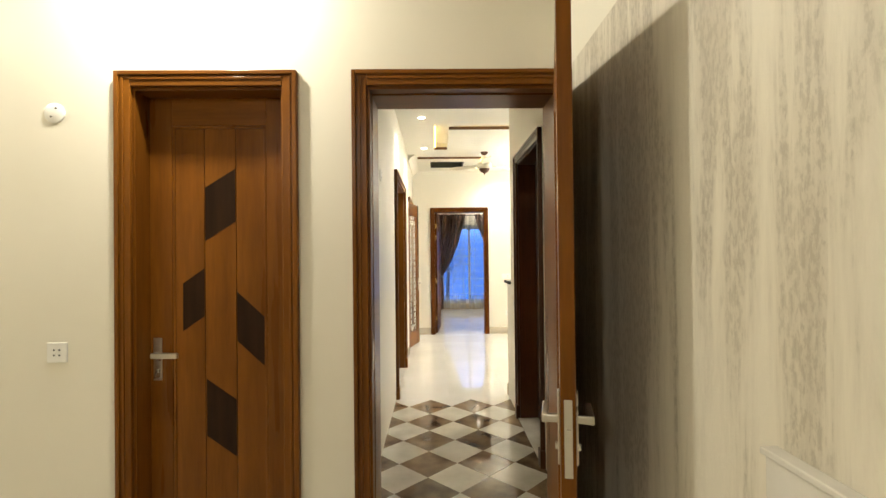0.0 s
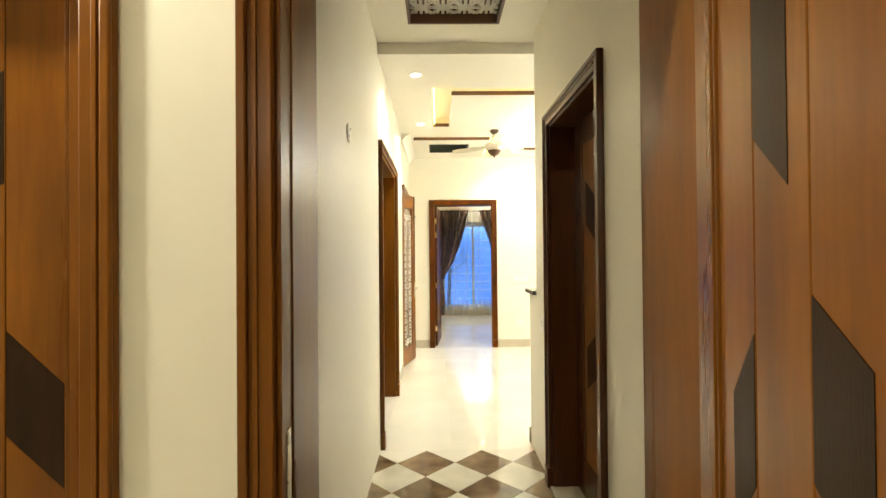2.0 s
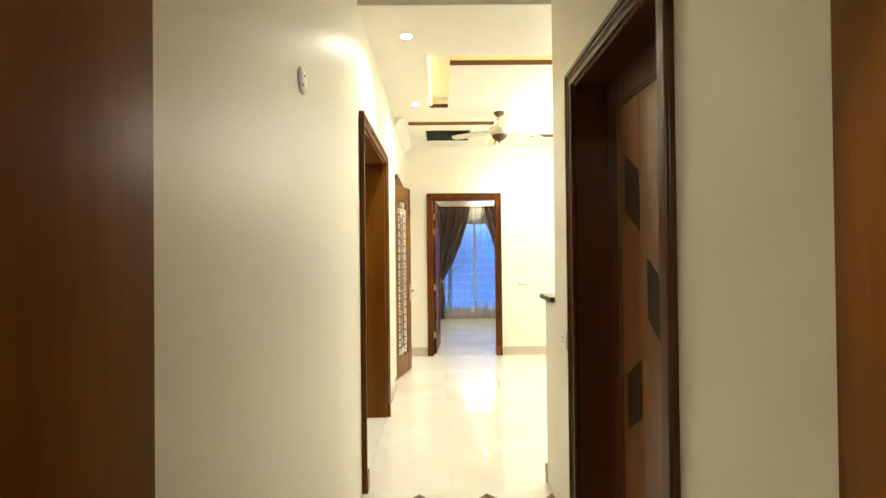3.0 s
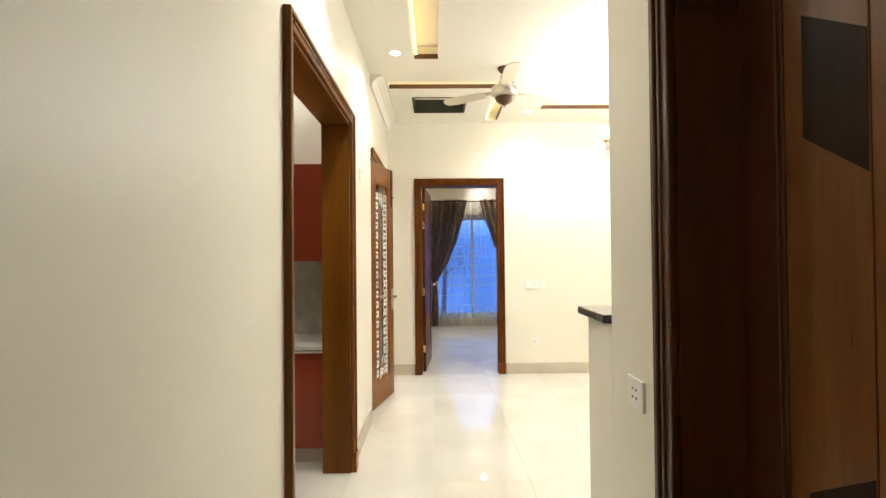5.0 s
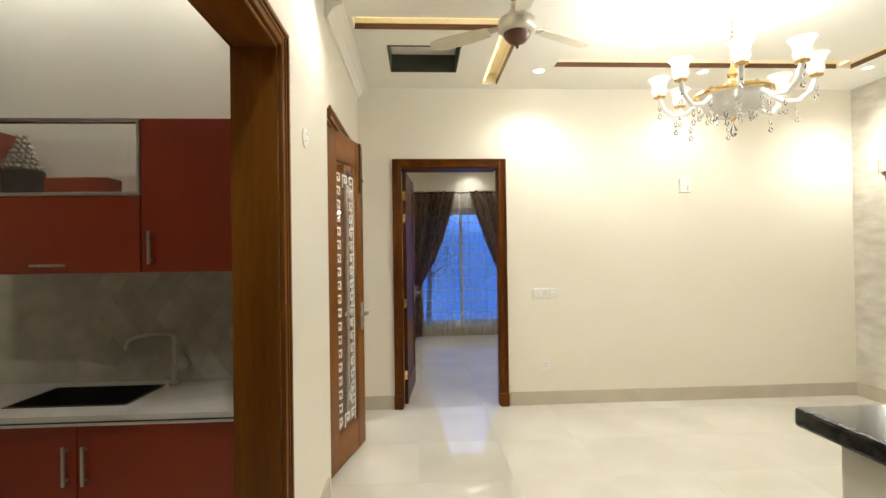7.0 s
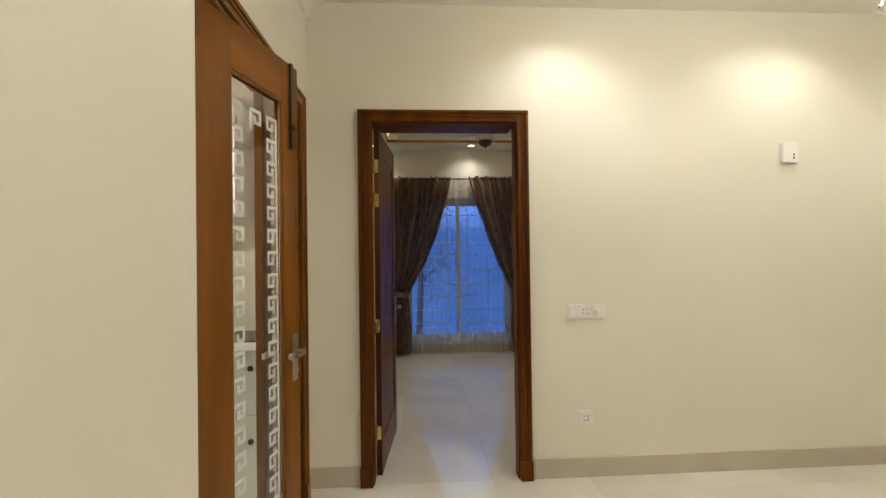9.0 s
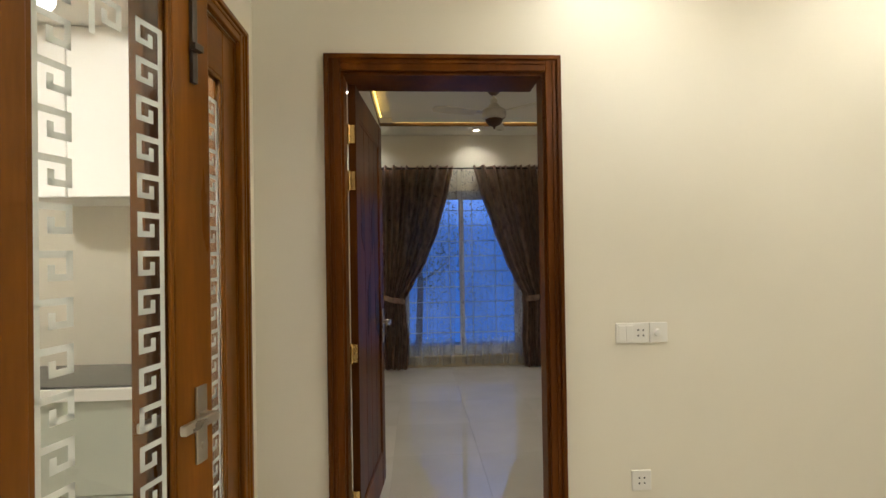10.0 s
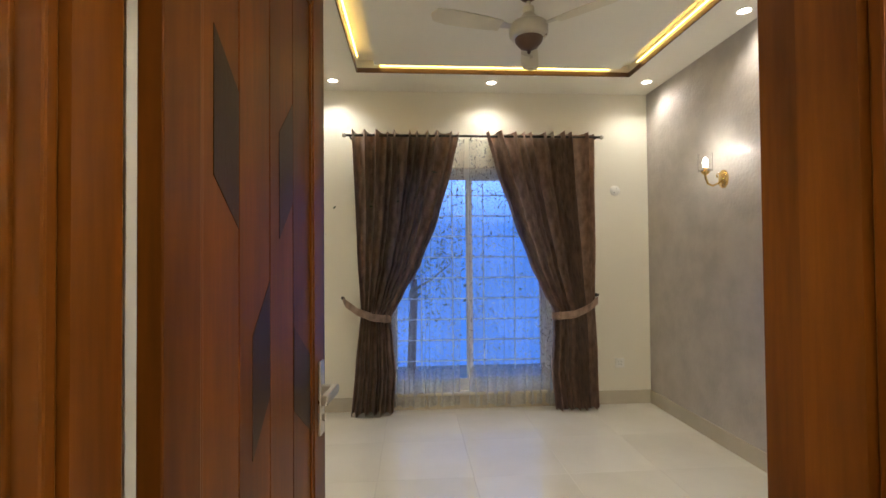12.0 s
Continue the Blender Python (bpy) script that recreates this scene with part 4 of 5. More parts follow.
bar_handle(bm, -0.08, 0.04, 0.08, 0.04, 0)
part("handle", bm, STEEL, flap, "steel bar handle")
bm = bmesh.new()
box(bm, -0.39, KB - UY - 0.03, 0.372, 0.406, KB - UY - 0.004, 0.718)
part("back_panel", bm, PAINT, c, "pale back panel")
bm = bmesh.new()
for a in ((-0.408, 0.37, 0.406, 0.385), (-0.408, 0.722, 0.406, 0.737), (-0.408, 0.385, -0.393, 0.722), (0.391, 0.385, 0.406, 0.722)):
    box(bm, a[0], 0.0, a[1], a[2], 0.02, a[3], 0.002)
fr = part("glass_frame", bm, STEEL, c, "aluminium frame")
bm = bmesh.new()
box(bm, -0.393, 0.008, 0.385, 0.391, 0.012, 0.722)
pn = part("pane", bm, GLASS, fr)
pn.visible_shadow = False
b = thing("storage_box", (-1.14, 9.82, 1.8205), "low red-brown box on the cabinet shelf", "box")
bm = bmesh.new()
box(bm, -0.16, -0.06, 0, 0.14, 0.06, 0.10, 0.006)
part("carton", bm, RED, b)
b = thing("glass_vase", (-1.46, 9.84, 1.8205), "dark pot with a cone of silvery beads", "vase")
bm = bmesh.new()
lathe(bm, [(0.05, 0), (0.085, 0.02), (0.09, 0.14), (0.075, 0.15), (0.0, 0.151)], 20)
part("pot", bm, IRON, b, smooth=True)
bm = bmesh.new()
for ring in range(7):
    rr, zz = 0.070 - 0.0095 * ring, 0.160 + 0.026 * ring
    n = max(1, int(2 * math.pi * rr / 0.027))
    for q in range(n):
        a = 2 * math.pi * (q + 0.5 * (ring % 2)) / n
        bmesh.ops.create_icosphere(bm, subdivisions=1, radius=0.0145, matrix=Matrix.Translation((rr * math.cos(a), rr * math.sin(a), zz)))
part("bead_cone", bm, STEEL, b, "cone of silvery faceted beads")

# ---- pantry behind the glass door ----
PF = 11.62
for i, (x0, x1) in enumerate(((-1.90, -1.31), (-1.31, -0.78), (-0.78, KR))):
    c = thing("pantry_cabinet", ((x0 + x1) / 2, PF, 0), "pale green laminate base cabinet with a dark knob", "cabinet", group="pantry base units")
    w = (x1 - x0) / 2
    bm = bmesh.new()
    box(bm, -w, 0.02, 0, w, FW - PF - 0.002, 0.985)
    part("body", bm, PALEG, c)
    for z0, z1, kz in ((0.11, 0.60, 0.46), (0.606, 0.98, 0.87)):
        bm = bmesh.new()
        box(bm, -w + 0.002, 0, z0, w - 0.002, 0.018, z1, 0.003)
        dr = part("drawer_front", bm, PALEG, c)
        bm = bmesh.new()
        lathe(bm, [(0.0, 0.0), (0.008, 0.0), (0.008, 0.012), (0.017, 0.018), (0.014, 0.028), (0.0, 0.03)], 14, m=Matrix.Translation((w - 0.05, 0, kz)) @ Matrix.Rotation(radians(90), 4, "X"))
        part("knob", bm, IRON, dr, "dark round knob")
bm = bmesh.new()
box(bm, -1.90, PF - 0.012, 0.987, KR - 0.001, FW - 0.001, 1.025, 0.003)
k = tagged(new("stone_worktop", mesh_of("stone_worktop", bm, GRANITE)), "dark stone top with a pale front edge", "worktop")
bm = bmesh.new()
box(bm, -1.90, PF - 0.030, 0.972, KR - 0.001, PF - 0.013, 1.018, 0.003)
part("front_edge", bm, PLASTIC, k, "pale front edge")
c = thing("pantry_wall_cabinet", (-0.66, PF + 0.04, 1.745), "white gloss wall cabinet in the pantry", "cabinet")
bm = bmesh.new()
box(bm, -0.27, 0.02, 0, 0.27, FW - PF - 0.042, 0.672)
part("body", bm, PLASTIC, c)
for x0 in (-0.27, 0.002):
    bm = bmesh.new()
    box(bm, x0, 0, 0.002, x0 + 0.266, 0.018, 0.672, 0.003)
    part("door", bm, PLASTIC, c)


# ---- ceiling fans ----
CREAM = surf("cream_enamel", (0.72, 0.66, 0.50), 0.3, None, 5, bump=0.0)


def ceiling_fan(x, y, top, low, turn):
    """Three blades under a turned motor; low is the tip of the finial."""
    f = thing("ceiling_fan", (x, y, top), "cream and steel ceiling fan with a brown bowl", "fan", group="ceiling fans")
    b = low - top
    bm = bmesh.new()
    lathe(bm, [(0.058, -0.001), (0.060, -0.012), (0.045, -0.035), (0.022, -0.05), (0.014, -0.055)], 24)
    part("canopy", bm, BROWN, f, "brown canopy", smooth=True)
    bm = bmesh.new()
    lathe(bm, [(0.013, -0.05), (0.013, b + 0.26)], 12)
    lathe(bm, [(0.020, b + 0.30), (0.034, b + 0.29), (0.036, b + 0.265), (0.024, b + 0.25)], 16)
    part("rod", bm, CREAM, f, smooth=True)
    bm = bmesh.new()
    lathe(bm, [(0.022, b + 0.26), (0.040, b + 0.245), (0.060, b + 0.215), (0.100, b + 0.190), (0.112, b + 0.180)], 32)
    part("motor_top", bm, CREAM, f, smooth=True)
    bm = bmesh.new()
    lathe(bm, [(0.112, b + 0.180), (0.118, b + 0.170), (0.118, b + 0.120), (0.108, b + 0.105), (0.085, b + 0.095)], 32)
    part("motor_band", bm, STEEL, f, "polished steel band", smooth=True)
    bm = bmesh.new()
    lathe(bm, [(0.086, b + 0.097), (0.080, b + 0.075), (0.055, b + 0.045), (0.020, b + 0.028), (0.010, b + 0.022), (0.012, b + 0.012), (0.0, b)], 28)
    part("bowl", bm, BROWN, f, "brown turned bowl", smooth=True)
    for k in range(3):
        a = Matrix.Rotation(radians(turn + 120 * k), 4, "Z") @ Matrix.Translation((0, 0, b + 0.150)) @ Matrix.Rotation(radians(11), 4, "X")
        bm = bmesh.new()
        out = [(0.19, -0.045), (0.30, -0.058), (0.52, -0.064), (0.60, -0.050), (0.625, 0.0), (0.60, 0.050), (0.52, 0.062), (0.30, 0.056), (0.19, 0.045)]
        prism(bm, out, -0.003, 0.003, a)
        blade = part("blade", bm, CREAM, f, "cream fan blade")
        bm = bmesh.new()
        prism(bm, [(0.10, -0.016), (0.24, -0.034), (0.26, 0.0), (0.24, 0.034), (0.10, 0.016)], 0.004, 0.009, a)
        part("blade_arm", bm, STEEL, blade)


ceiling_fan(1.16, 10.26, LC, 2.79, 28)
ceiling_fan(1.468, 14.22, BC, 2.69, 75)

# ---- chandelier ----
MILK = surf("white_glass", (0.90, 0.89, 0.86), 0.08, (0.86, 0.85, 0.82), 8, bump=0.0)
CRYSTAL = clear("cut_crystal", (1, 1, 1), 0.0, ior=1.5)
GOLD = surf("polished_gold", (0.80, 0.58, 0.26), 0.18, None, 12, bump=0.0, metal=1.0)
CX, CY, CZ = 2.43, 10.09, 2.40
c = thing("chandelier", (CX, CY, CZ), "lit gold and glass chandelier with curved arms", "chandelier")
top = LC - CZ
bm = bmesh.new()
lathe(bm, [(0.075, top - 0.001), (0.078, top - 0.012), (0.055, top - 0.03), (0.02, top - 0.045), (0.008, top - 0.05)], 24)
part("ceiling_rose", bm, GOLD, c, smooth=True)
bm = bmesh.new()
n = 16
for i in range(n):
    z = 0.22 + (top - 0.27) * (i + 0.5) / n
    hh = (top - 0.27) / n * 0.62
    pts = [(0.009 * math.cos(t) * (1 if i % 2 else 0), 0.009 * math.cos(t) * (0 if i % 2 else 1), z + hh * math.sin(t)) for t in [2 * math.pi * q / 10 for q in range(11)]]
    tube(bm, pts, 0.0022, 5)
part("chain", bm, GOLD, c)
bm = bmesh.new()
lathe(bm, [(0.010, 0.23), (0.016, 0.20), (0.034, 0.17), (0.018, 0.14), (0.026, 0.10), (0.048, 0.07), (0.022, 0.04), (0.03, 0.0), (0.055, -0.03), (0.02, -0.07), (0.012, -0.10), (0.0, -0.115)], 20)
part("stem", bm, GOLD, c, smooth=True)
bm = bmesh.new()
ring = [(0.20 * math.cos(2 * math.pi * q / 32), 0.20 * math.sin(2 * math.pi * q / 32), 0.05) for q in range(33)]
tube(bm, ring, 0.014, 8)
for q in range(16):
    a = 2 * math.pi * q / 16
    lathe(bm, [(0.0, -0.016), (0.011, -0.008), (0.011, 0.010), (0.0, 0.022)], 8, (0.20 * math.cos(a), 0.20 * math.sin(a), 0.055))
part("gold_ring", bm, GOLD, c, smooth=True)


def drop(bm, x, y, z, r, l):
    lathe(bm, [(0.0, 0.0), (r * 0.35, -l * 0.25), (r, -l * 0.65), (r * 0.6, -l * 0.9), (0.0, -l)], 6, (x, y, z))


bm = bmesh.new()
lathe(bm, [(0.015, -0.085), (0.09, -0.075), (0.150, -0.035), (0.178, 0.020), (0.185, 0.040), (0.172, 0.036), (0.140, -0.025), (0.02, -0.065)], 28)
part("dish", bm, MILK, c, "white glass dish under the ring", smooth=True).visible_shadow = False
ARM = 8
for q in range(ARM):
    a = 2 * math.pi * (q + 0.35) / ARM
    ca, sa = math.cos(a), math.sin(a)
    tilt = 0.0
    bm = bmesh.new()
    prof = [(0.05, 0.02), (0.13, 0.045), (0.18, 0.02), (0.25, -0.030), (0.32, -0.035), (0.375, 0.015), (0.400, 0.085)]
    tube(bm, [(r * ca, r * sa, z + tilt) for r, z in prof], 0.014, 8)
    arm = part("arm", bm, MILK, c, "curved white glass arm", smooth=True)
    arm.visible_shadow = False
    ex, ey, ez = 0.400 * ca, 0.400 * sa, 0.085
    bm = bmesh.new()
    lathe(bm, [(0.012, 0.0), (0.034, 0.006), (0.036, 0.014), (0.016, 0.02), (0.013, 0.05), (0.0, 0.051)], 16, (ex, ey, ez))
    part("cup", bm, GOLD, arm, "gold cup", smooth=True)
    bm = bmesh.new()
    lathe(bm, [(0.0, 0.051), (0.014, 0.056), (0.020, 0.075), (0.014, 0.100), (0.0, 0.115)], 14, (ex, ey, ez))
    part("bulb", bm, BULB, arm, "glowing bulb", smooth=True)
    bm = bmesh.new()
    for j in range(18):
        u0 = 2 * math.pi * j / 18
        u1 = 2 * math.pi * (j + 1) / 18
        for (r0, z0), (r1, z1) in zip(((0.026, 0.02), (0.044, 0.045), (0.040, 0.080), (0.050, 0.110)), ((0.044, 0.045), (0.040, 0.080), (0.050, 0.110), (0.066, 0.128))):
            wob0, wob1 = 1 + 0.05 * math.sin(9 * u0), 1 + 0.05 * math.sin(9 * u1)
            vs = [bm.verts.new((ex + r * w_ * math.cos(u), ey + r * w_ * math.sin(u), ez + z)) for r, z, u, w_ in ((r0, z0, u0, wob0), (r0, z0, u1, wob1), (r1, z1, u1, wob1), (r1, z1, u0, wob0))]
            bm.faces.new(vs)
    bmesh.ops.remove_doubles(bm, verts=bm.verts, dist=0.0005)
    bmesh.ops.solidify(bm, geom=bm.faces[:], thickness=0.002)
    sh = part("shade", bm, SHADE, arm, "frosted tulip glass shade", smooth=True)
    sh.visible_shadow = False
    for r, z, l in ((0.400, 0.080, 0.075), (0.31, -0.05, 0.06), (0.18, 0.03, 0.07)):
        for zz, rr, ll in ((z, 0.012, l), (z - l - 0.004, 0.016, 0.045)):
            bm = bmesh.new()
            drop(bm, r * ca, r * sa, zz, rr, ll)
            part("crystal", bm, CRYSTAL, arm).visible_shadow = False
for q in range(11):
    a, r = 2 * math.pi * q / 10, 0.11 if q < 10 else 0.0
    bm = bmesh.new()
    drop(bm, r * math.cos(a), r * math.sin(a), -0.02 if q < 10 else -0.115, 0.014 if q < 10 else 0.026, 0.09)
    part("crystal", bm, CRYSTAL, c).visible_shadow = False
for q in range(4):
    a = math.pi / 2 * q + 0.6
    point_lamp(CX + 0.445 * math.cos(a), CY + 0.445 * math.sin(a), CZ + 0.36, 22, size=0.05)


# ---- wall lamps ----
def wall_lamp(x, y, z, power, metal, label):
    """On a wall that faces -x."""
    s = thing("wall_lamp", (x, y, z), label, "wall lamp", group="wall lamps")
    bm = bmesh.new()
    lathe(bm, [(0.0, 0.0), (0.052, 0.0), (0.050, 0.012), (0.030, 0.020), (0.0, 0.022)], 24, m=Matrix.Diagonal((1, 1, 1.35, 1)) @ Matrix.Rotation(radians(-90), 4, "Y"))
    part("back_plate", bm, metal, s, smooth=True)
    bm = bmesh.new()
    tube(bm, [(-0.015, 0, 0.0), (-0.05, 0, -0.035), (-0.09, 0, -0.052), (-0.13, 0, -0.035), (-0.145, 0, 0.01), (-0.145, 0, 0.03)], 0.008, 8)
    tube(bm, [(-0.02, 0, 0.02), (-0.045, 0, 0.045), (-0.06, 0, 0.03), (-0.05, 0, 0.01)], 0.005, 6)
    part("arm", bm, metal, s, smooth=True)
    bm = bmesh.new()
    lathe(bm, [(0.010, 0.03), (0.028, 0.045), (0.030, 0.055), (0.012, 0.058), (0.012, 0.085), (0.0, 0.086)], 18, (-0.145, 0, 0))
    part("cup", bm, metal, s, smooth=True)
    bm = bmesh.new()
    lathe(bm, [(0.0, 0.086), (0.016, 0.095), (0.022, 0.12), (0.014, 0.15), (0.0, 0.165)], 14, (-0.145, 0, 0))
    part("bulb", bm, BULB, s, "glowing bulb", smooth=True)
    bm = bmesh.new()
    lathe(bm, [(0.028, 0.056), (0.050, 0.060), (0.050, 0.190), (0.047, 0.190), (0.047, 0.063), (0.028, 0.060)], 24, (-0.145, 0, 0))
    sh = part("shade", bm, GLASS, s, "clear glass cylinder shade", smooth=True)
    sh.visible_shadow = False
    point_lamp(x - 0.145, y, z + 0.23, power, size=0.03)


wall_lamp(BR, 14.80, 2.03, 2.2, BRASS, "brass wall lamp with a clear glass shade, lit")
wall_lamp(LR, 11.50, 2.15, 8, BRONZE, "dark bronze wall lamp with a glass shade, lit")

# ---- window, grille, curtains ----
UPVC = surf("white_window_frame", (0.70, 0.72, 0.74), 0.35, None, 4, bump=0.0)
w = thing("window_1", (1.31, WW + 0.10, 0.16), "white sliding window with a steel safety grille", "window", "structure")
W2, WH = 0.81, 2.17
bm = bmesh.new()
for a in ((-W2, 0, -W2 + 0.05, WH), (W2 - 0.05, 0, W2, WH), (-W2 + 0.05, 0, W2 - 0.05, 0.05), (-W2 + 0.05, WH - 0.05, W2 - 0.05, WH)):
    box(bm, a[0], -0.04, a[1], a[2], 0.04, a[3], 0.003)
part("window_frame", bm, UPVC, w)
for x0, x1, y in ((-W2 + 0.05, 0.03, -0.02), (-0.03, W2 - 0.05, 0.015)):
    bm = bmesh.new()
    for a in ((x0, 0.05, x0 + 0.05, WH - 0.05), (x1 - 0.05, 0.05, x1, WH - 0.05), (x0 + 0.05, 0.05, x1 - 0.05, 0.11), (x0 + 0.05, WH - 0.11, x1 - 0.05, WH - 0.05)):
        box(bm, a[0], y - 0.014, a[1], a[2], y + 0.014, a[3], 0.002)
    sash = part("sash", bm, UPVC, w)
    bm = bmesh.new()
    box(bm, x0 + 0.05, y - 0.003, 0.11, x1 - 0.05, y + 0.003, WH - 0.11)
    pane = part("pane", bm, GLASS, sash)
    pane.visible_shadow = False
bm = bmesh.new()
box(bm, -W2 - 0.02, -0.13, -0.03, W2 + 0.02, -0.042, -0.001, 0.003)
part("window_sill", bm, TILEW, w, "pale marble sill")
g = thing("window_grille", (1.31, WW + 0.19, 0.17), "white painted steel safety grille outside the glass", "grille")
for i in range(11):
    bm = bmesh.new()
    z = 0.04 + i * 0.208
    box(bm, -W2 + 0.002, -0.006, z - 0.006, W2 - 0.002, 0.006, z + 0.006)
    part("bar", bm, UPVC, g)
for i in range(6):
    bm = bmesh.new()
    x = -W2 + 0.02 + i * (2 * W2 - 0.04) / 5
    box(bm, x - 0.005, 0.007, 0.0, x + 0.005, 0.017, 2.14)
    part("bar", bm, UPVC, g)

FABRIC = surf("brown_brocade", (0.60, 0.425, 0.32), 0.45, (0.30, 0.20, 0.15), 18, (1, 1, 0.6), bump=0.35, bscale=110, detail=8)
FABRIC.node_tree.nodes["Principled BSDF"].inputs["Sheen Weight"].default_value = 0.12
m_, nt, b_ = node_mat("sheer_voile")
N, L = nt.nodes.new, nt.links.new
tc = N("ShaderNodeTexCoord")
nz = N("ShaderNodeTexNoise")
nz.inputs["Scale"].default_value, nz.inputs["Detail"].default_value = 38, 2
L(tc.outputs["Object"], nz.inputs["Vector"])
sp = N("ShaderNodeSeparateXYZ")
L(tc.outputs["Object"], sp.inputs[0])
hem = N("ShaderNodeMapRange")
hem.inputs["From Min"].default_value, hem.inputs["From Max"].default_value = 0.42, 0.10
hem.inputs["To Min"].default_value, hem.inputs["To Max"].default_value = 0.0, 0.34
L(sp.outputs["Z"], hem.inputs["Value"])
al = N("ShaderNodeMapRange")
al.inputs["From Min"].default_value, al.inputs["From Max"].default_value = 0.40, 0.65
al.inputs["To Min"].default_value, al.inputs["To Max"].default_value = 0.24, 0.31
L(nz.outputs["Fac"], al.inputs["Value"])
ad = N("ShaderNodeMath")
L(al.outputs[0], ad.inputs[0])
L(hem.outputs[0], ad.inputs[1])
tr, df, tl = N("ShaderNodeBsdfTransparent"), N("ShaderNodeBsdfDiffuse"), N("ShaderNodeBsdfTranslucent")
for q in (df, tl):
    q.inputs["Color"].default_value = (0.80, 0.79, 0.76, 1)
mx1, mx2 = N("ShaderNodeMixShader"), N("ShaderNodeMixShader")
mx1.inputs[0].default_value = 0.7
L(df.outputs[0], mx1.inputs[1])
L(tl.outputs[0], mx1.inputs[2])
L(ad.outputs[0], mx2.inputs[0])
L(tr.outputs[0], mx2.inputs[1])
L(mx1.outputs[0], mx2.inputs[2])
L(mx2.outputs[0], nt.nodes["Material Output"].inputs["Surface"])
VOILE = m_


def along(v, table):
    """Smooth interpolation in a small table of (height, value), heights falling."""
    for (z0, a), (z1, b) in zip(table, table[1:]):
        if v >= z1:
            s = (z0 - v) / (z0 - z1)
            s = s * s * (3 - 2 * s) * 0.35 + s * 0.65
            return a + (b - a) * s
    return table[-1][1]


def drape(bm, left, right, z0, z1, y, folds, depth, nu=150, nv=60, seed=0, thick=0.0):
    """A hanging cloth between two edge tables, with irregular folds that run together where it narrows."""
    rnd = random.Random(seed)
    ph = [rnd.uniform(-0.5, 0.5) for _ in range(folds + 2)]
    amp = [rnd.uniform(0.45, 1.3) for _ in range(folds + 2)]
    sw = (rnd.uniform(-0.03, 0.03), rnd.uniform(0.012, 0.022), rnd.uniform(0.05, 0.08))
    grid = []
    for j in range(nv + 1):
        z = z0 + (z1 - z0) * j / nv
        l, r = along(z, left), along(z, right)
        row = []
        for i in range(nu + 1):
            u = i / nu
            k = max(0.0, min(folds, folds * (u + sw[0] * math.sin(2 * math.pi * u) + sw[1] * math.sin(6 * math.pi * u) + sw[2] * math.sin(10 * math.pi * u + 0.4 * z) * u * (1 - u))))
            f0 = int(k)
            fr = k - f0
            a = amp[f0] * (1 - fr) + amp[f0 + 1] * fr
            p = ph[f0] * (1 - fr) + ph[f0 + 1] * fr
            width = (r - l) / (left[0][1] - right[0][1] or 1)
            squeeze = min(1.0, abs(width) * 0.9 + 0.25)
            d = depth * a * squeeze
            wave = math.sin(2 * math.pi * k + p)
            wave = math.copysign(abs(wave) ** 0.75, wave)
            x = l + (r - l) * u + 0.012 * math.cos(2 * math.pi * k + p) * squeeze
            zz = z + (0.012 * math.sin(2 * math.pi * k * 0.5 + p) if j == nv else 0)
            row.append(bm.verts.new((x, y - d * wave + 0.006 * math.sin(7 * z + 3 * p), zz)))
        grid.append(row)
    for j in range(nv):
        for i in range(nu):
            bm.faces.new((grid[j][i], grid[j][i + 1], grid[j + 1][i + 1], grid[j + 1][i]))
    if thick:
        bmesh.ops.solidify(bm, geom=bm.faces[:], thickness=thick)


YC = WW - 0.15
LEFT_O = ((2.635, 0.185), (1.5, 0.235), (0.95, 0.27), (0.5, 0.22), (0.0, 0.175))
LEFT_I = ((2.635, 1.185), (2.30, 1.115), (1.83, 0.985), (1.40, 0.82), (1.12, 0.66), (0.90, 0.54), (0.70, 0.56), (0.4, 0.585), (0.0, 0.56))
RIGHT_I = ((2.635, 1.445), (2.30, 1.535), (1.83, 1.69), (1.40, 1.85), (1.12, 1.98), (0.95, 2.075), (0.70, 2.07), (0.4, 2.05), (0.0, 2.09))
RIGHT_O = ((2.635, 2.49), (1.5, 2.49), (0.95, 2.48), (0.5, 2.50), (0.0, 2.51))
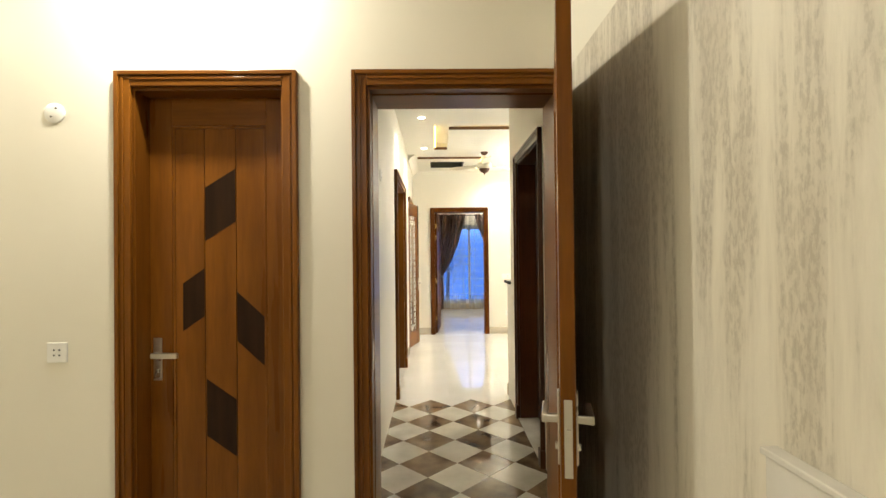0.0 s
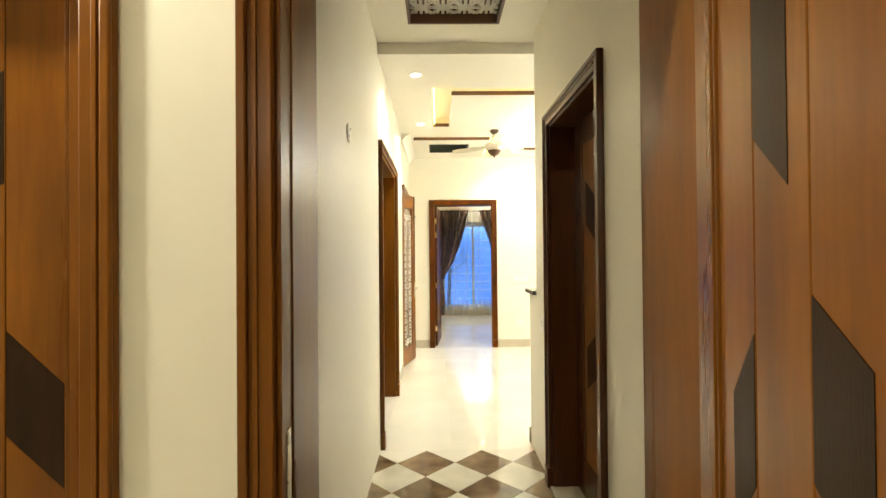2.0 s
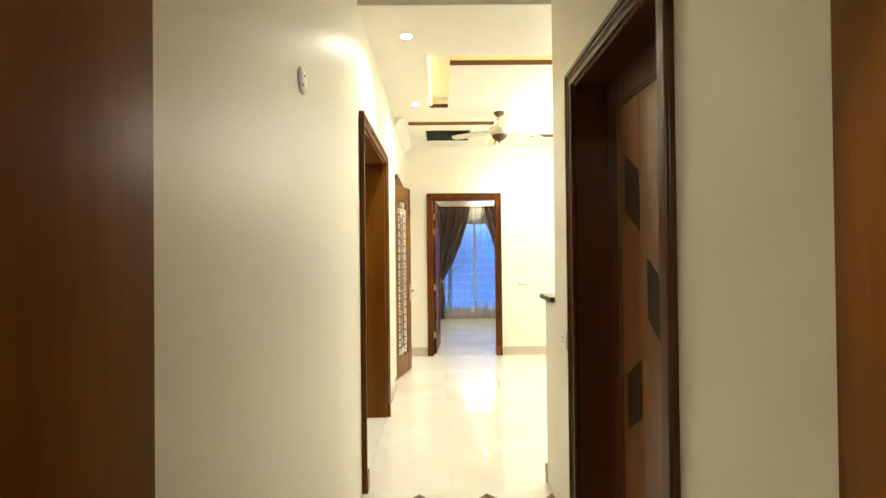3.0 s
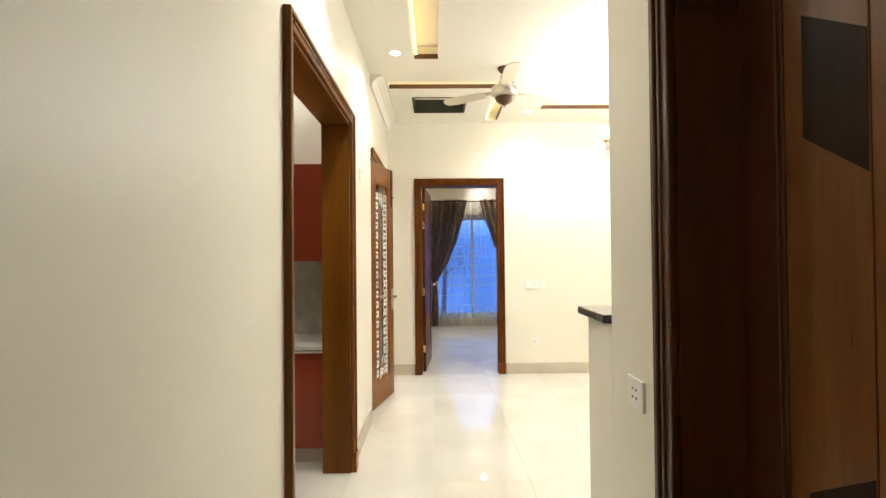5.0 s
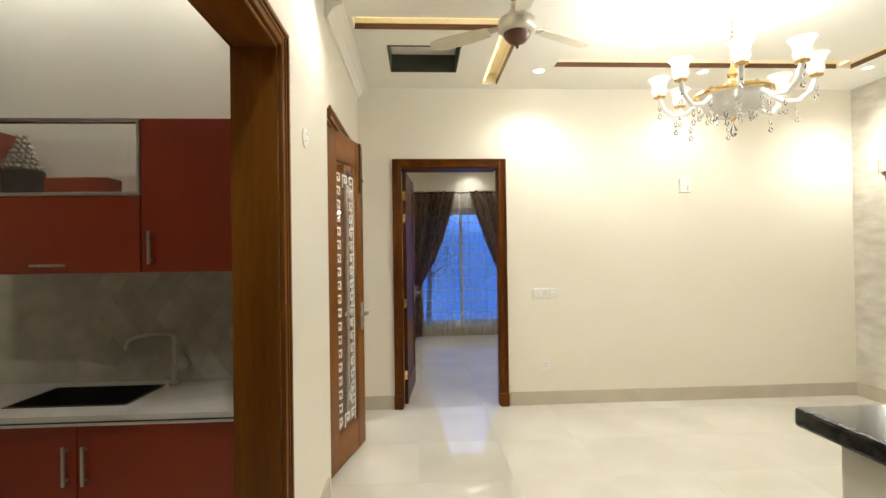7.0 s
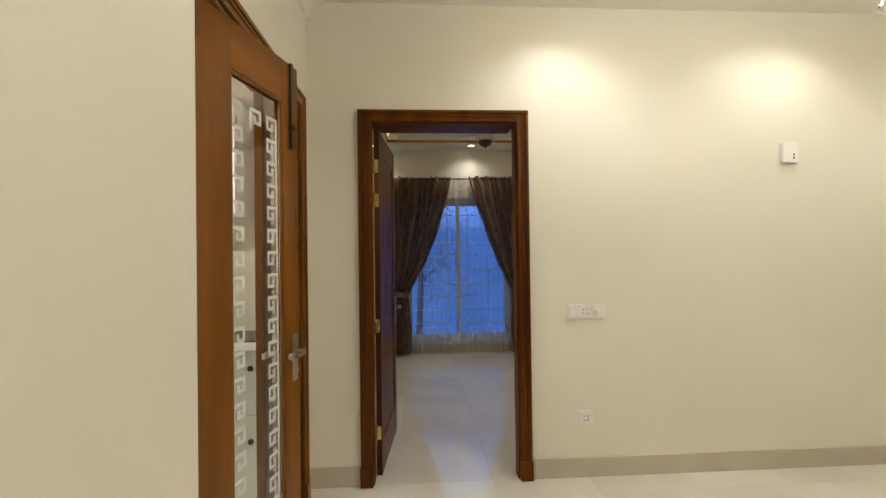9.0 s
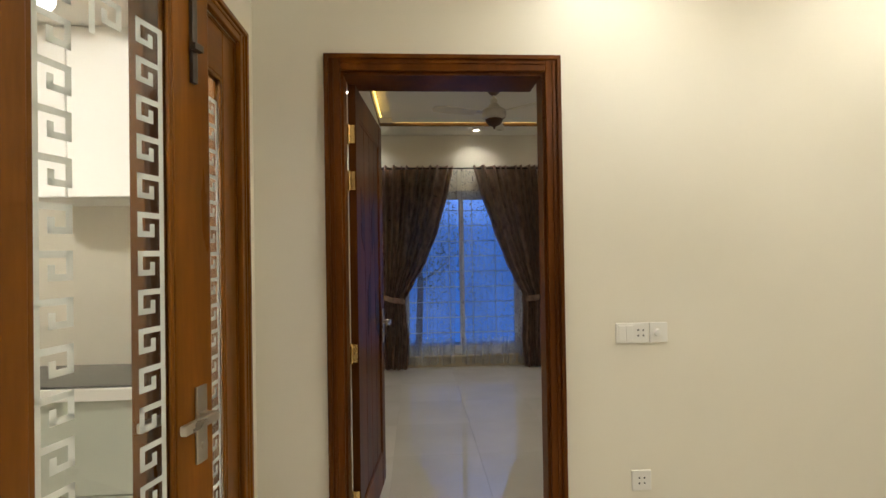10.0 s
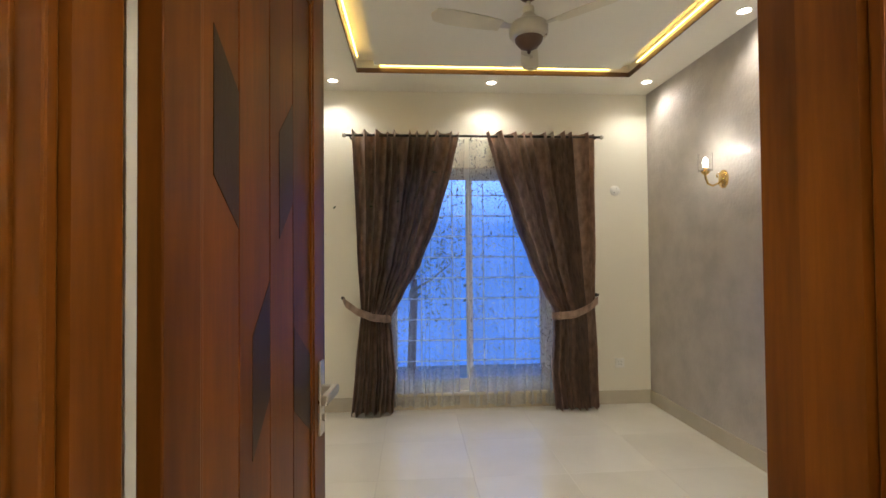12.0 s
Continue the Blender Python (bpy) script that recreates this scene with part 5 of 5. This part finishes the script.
for lo, ro, sd, hook, inner, sgn in ((LEFT_O, LEFT_I, 3, 0.085, 0.54, 1), (RIGHT_I, RIGHT_O, 8, 2.56, 2.075, -1)):
    c = thing("curtain", (0, 0, 0), "heavy brown brocade curtain tied back, touching the floor", "curtain", group="bedroom curtains")
    bm = bmesh.new()
    drape(bm, lo, ro, 2.635, 0.012, YC, 10, 0.095, 220, 56, sd, 0.004)
    part("cloth", bm, FABRIC, c, smooth=True)
    bm = bmesh.new()
    zt = 0.90
    pts = [(hook, WW - 0.03, 1.075), (hook + sgn * 0.05, YC - 0.02, 1.04), (hook + sgn * 0.16, YC - 0.075, 0.97), (hook + sgn * 0.30, YC - 0.085, 0.915), (inner - sgn * 0.04, YC - 0.07, zt), (inner + sgn * 0.008, YC, zt - 0.01)]
    rows = []
    for i, p in enumerate(pts):
        hw = 0.020 if i == 0 else 0.036
        rows.append([bm.verts.new((p[0], p[1], p[2] + s)) for s in (hw, -hw)])
    for a, b in zip(rows, rows[1:]):
        bm.faces.new((a[0], b[0], b[1], a[1]))
    bmesh.ops.solidify(bm, geom=bm.faces[:], thickness=0.006)
    part("tieback", bm, FABRIC, c, "matching tieback band")
    h = thing("tieback_hook", (hook, WW, 1.075), "small dark metal curtain hook on the wall", "hook", group="tieback hooks")
    bm = bmesh.new()
    tube(bm, [(0, 0, 0), (0, -0.05, 0), (0, -0.065, 0.012)], 0.006, 8)
    lathe(bm, [(0.0, 0.0), (0.018, 0.0), (0.016, 0.008), (0.0, 0.01)], 14, m=Matrix.Rotation(radians(90), 4, "X"))
    part("peg", bm, IRON, h, smooth=True)
r = thing("curtain_rod", (0, YC, 2.60), "dark metal curtain rod with ball ends", "curtain rod")
bm = bmesh.new()
tube(bm, [(0.14, 0, 0), (2.56, 0, 0)], 0.011, 12)
part("pole", bm, IRON, r, smooth=True)
for x in (0.125, 2.575):
    bm = bmesh.new()
    bmesh.ops.create_uvsphere(bm, u_segments=16, v_segments=10, radius=0.022, matrix=Matrix.Translation((x, 0, 0)))
    part("finial", bm, STEEL, r, smooth=True)
for x in (0.17, 1.32, 2.53):
    bm = bmesh.new()
    tube(bm, [(x, 0.011, 0), (x, WW - YC, 0)], 0.007, 8)
    part("bracket", bm, IRON, r)
for x0, x1, sd in ((0.40, 1.20, 5), (1.27, 2.22, 6)):
    c = thing("sheer_curtain", (0, 0, 0), "white embroidered sheer voile curtain", "curtain", group="sheer curtains")
    bm = bmesh.new()
    drape(bm, ((2.60, x0 + 0.02), (0.0, x0)), ((2.60, x1 + 0.05), (1.0, x1), (0.0, x1 - 0.02)), 2.60, 0.035, WW - 0.040, 11, 0.026, 132, 24, sd)
    part("voile", bm, VOILE, c, smooth=True)

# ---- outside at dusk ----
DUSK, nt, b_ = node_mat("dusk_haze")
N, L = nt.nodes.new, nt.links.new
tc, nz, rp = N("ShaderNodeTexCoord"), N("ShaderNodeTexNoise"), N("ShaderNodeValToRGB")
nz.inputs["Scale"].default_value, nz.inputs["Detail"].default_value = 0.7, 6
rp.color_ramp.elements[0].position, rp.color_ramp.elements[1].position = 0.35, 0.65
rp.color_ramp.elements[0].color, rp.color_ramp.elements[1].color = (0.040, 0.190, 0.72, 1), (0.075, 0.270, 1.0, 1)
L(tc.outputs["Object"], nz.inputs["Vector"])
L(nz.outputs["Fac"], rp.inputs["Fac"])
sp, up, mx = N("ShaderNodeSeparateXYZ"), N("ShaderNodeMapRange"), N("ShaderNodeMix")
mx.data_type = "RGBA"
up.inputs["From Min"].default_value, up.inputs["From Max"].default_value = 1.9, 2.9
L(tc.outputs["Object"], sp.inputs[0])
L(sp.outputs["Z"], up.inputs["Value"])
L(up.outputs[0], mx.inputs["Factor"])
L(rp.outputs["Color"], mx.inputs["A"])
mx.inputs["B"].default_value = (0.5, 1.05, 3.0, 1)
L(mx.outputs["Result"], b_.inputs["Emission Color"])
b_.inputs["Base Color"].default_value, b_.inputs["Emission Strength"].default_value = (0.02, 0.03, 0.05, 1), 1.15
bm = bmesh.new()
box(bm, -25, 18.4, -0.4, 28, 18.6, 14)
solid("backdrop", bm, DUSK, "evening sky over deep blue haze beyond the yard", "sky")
LAWN = surf("pale_paving", (0.36, 0.40, 0.40), 0.8, (0.28, 0.32, 0.32), 3, bump=0.2)
bm = bmesh.new()
box(bm, -80, WW + 0.26, -0.35, 90, 76, -0.15)
solid("ground", bm, LAWN, "pale paved yard outside the window at dusk", "paving")
LEAF = surf("dark_leaves", (0.11, 0.14, 0.08), 0.5, (0.06, 0.085, 0.045), 8, bump=0.05, vary=0.2)
BARK = surf("dark_bark", (0.16, 0.13, 0.10), 0.85, None, 12, bump=0.5)


def tree(x, y, h, seed):
    rnd = random.Random(seed)
    t = thing("tree", (x, y, -0.15), "leafy garden tree outside the bedroom at dusk", "tree", group="garden trees")
    bm = bmesh.new()
    tube(bm, [(0, 0, 0), (0.05, 0.02, h * 0.3), (-0.04, 0.05, h * 0.6), (0, 0, h * 0.85)], [0.06, 0.05, 0.035, 0.012], 8)
    tips = []
    for i in range(9):
        a = rnd.uniform(0, 6.28)
        z = h * rnd.uniform(0.28, 0.75)
        l = h * rnd.uniform(0.16, 0.30)
        e = (l * math.cos(a), l * math.sin(a), z + l * 0.6)
        tube(bm, [(0, 0, z), (e[0] * 0.5, e[1] * 0.5, z + l * 0.25), e], [0.022, 0.014, 0.006], 6)
        tips.append(e)
    part("trunk", bm, BARK, t, smooth=True)
    vs, fs = [], []
    for e in tips + [(0, 0, h * 0.9), (0.1, 0.2, h * 0.7)]:
        for _ in range(330):
            c = Vector((e[0] + rnd.gauss(0, h * 0.09), e[1] + rnd.gauss(0, h * 0.09), e[2] + rnd.gauss(0, h * 0.10)))
            u = Vector((rnd.gauss(0, 1), rnd.gauss(0, 1), rnd.gauss(0, 1))).normalized()
            v = u.orthogonal().normalized()
            s = rnd.uniform(0.018, 0.036)
            k = len(vs)
            vs += [c - u * s, c + v * s * 0.45, c + u * s, c - v * s * 0.45]
            fs.append((k, k + 1, k + 2, k + 3))
    me = bpy.data.meshes.new("crown")
    me.from_pydata([tuple(v) for v in vs], [], fs)
    me.materials.append(LEAF)
    ob = new("crown", me)
    ob.parent = t


for x, y, h, sd in ((0.72, 17.75, 3.9, 1), (-0.4, 17.6, 3.6, 2), (3.3, 17.7, 3.4, 3)):
    tree(x, y, h, sd)
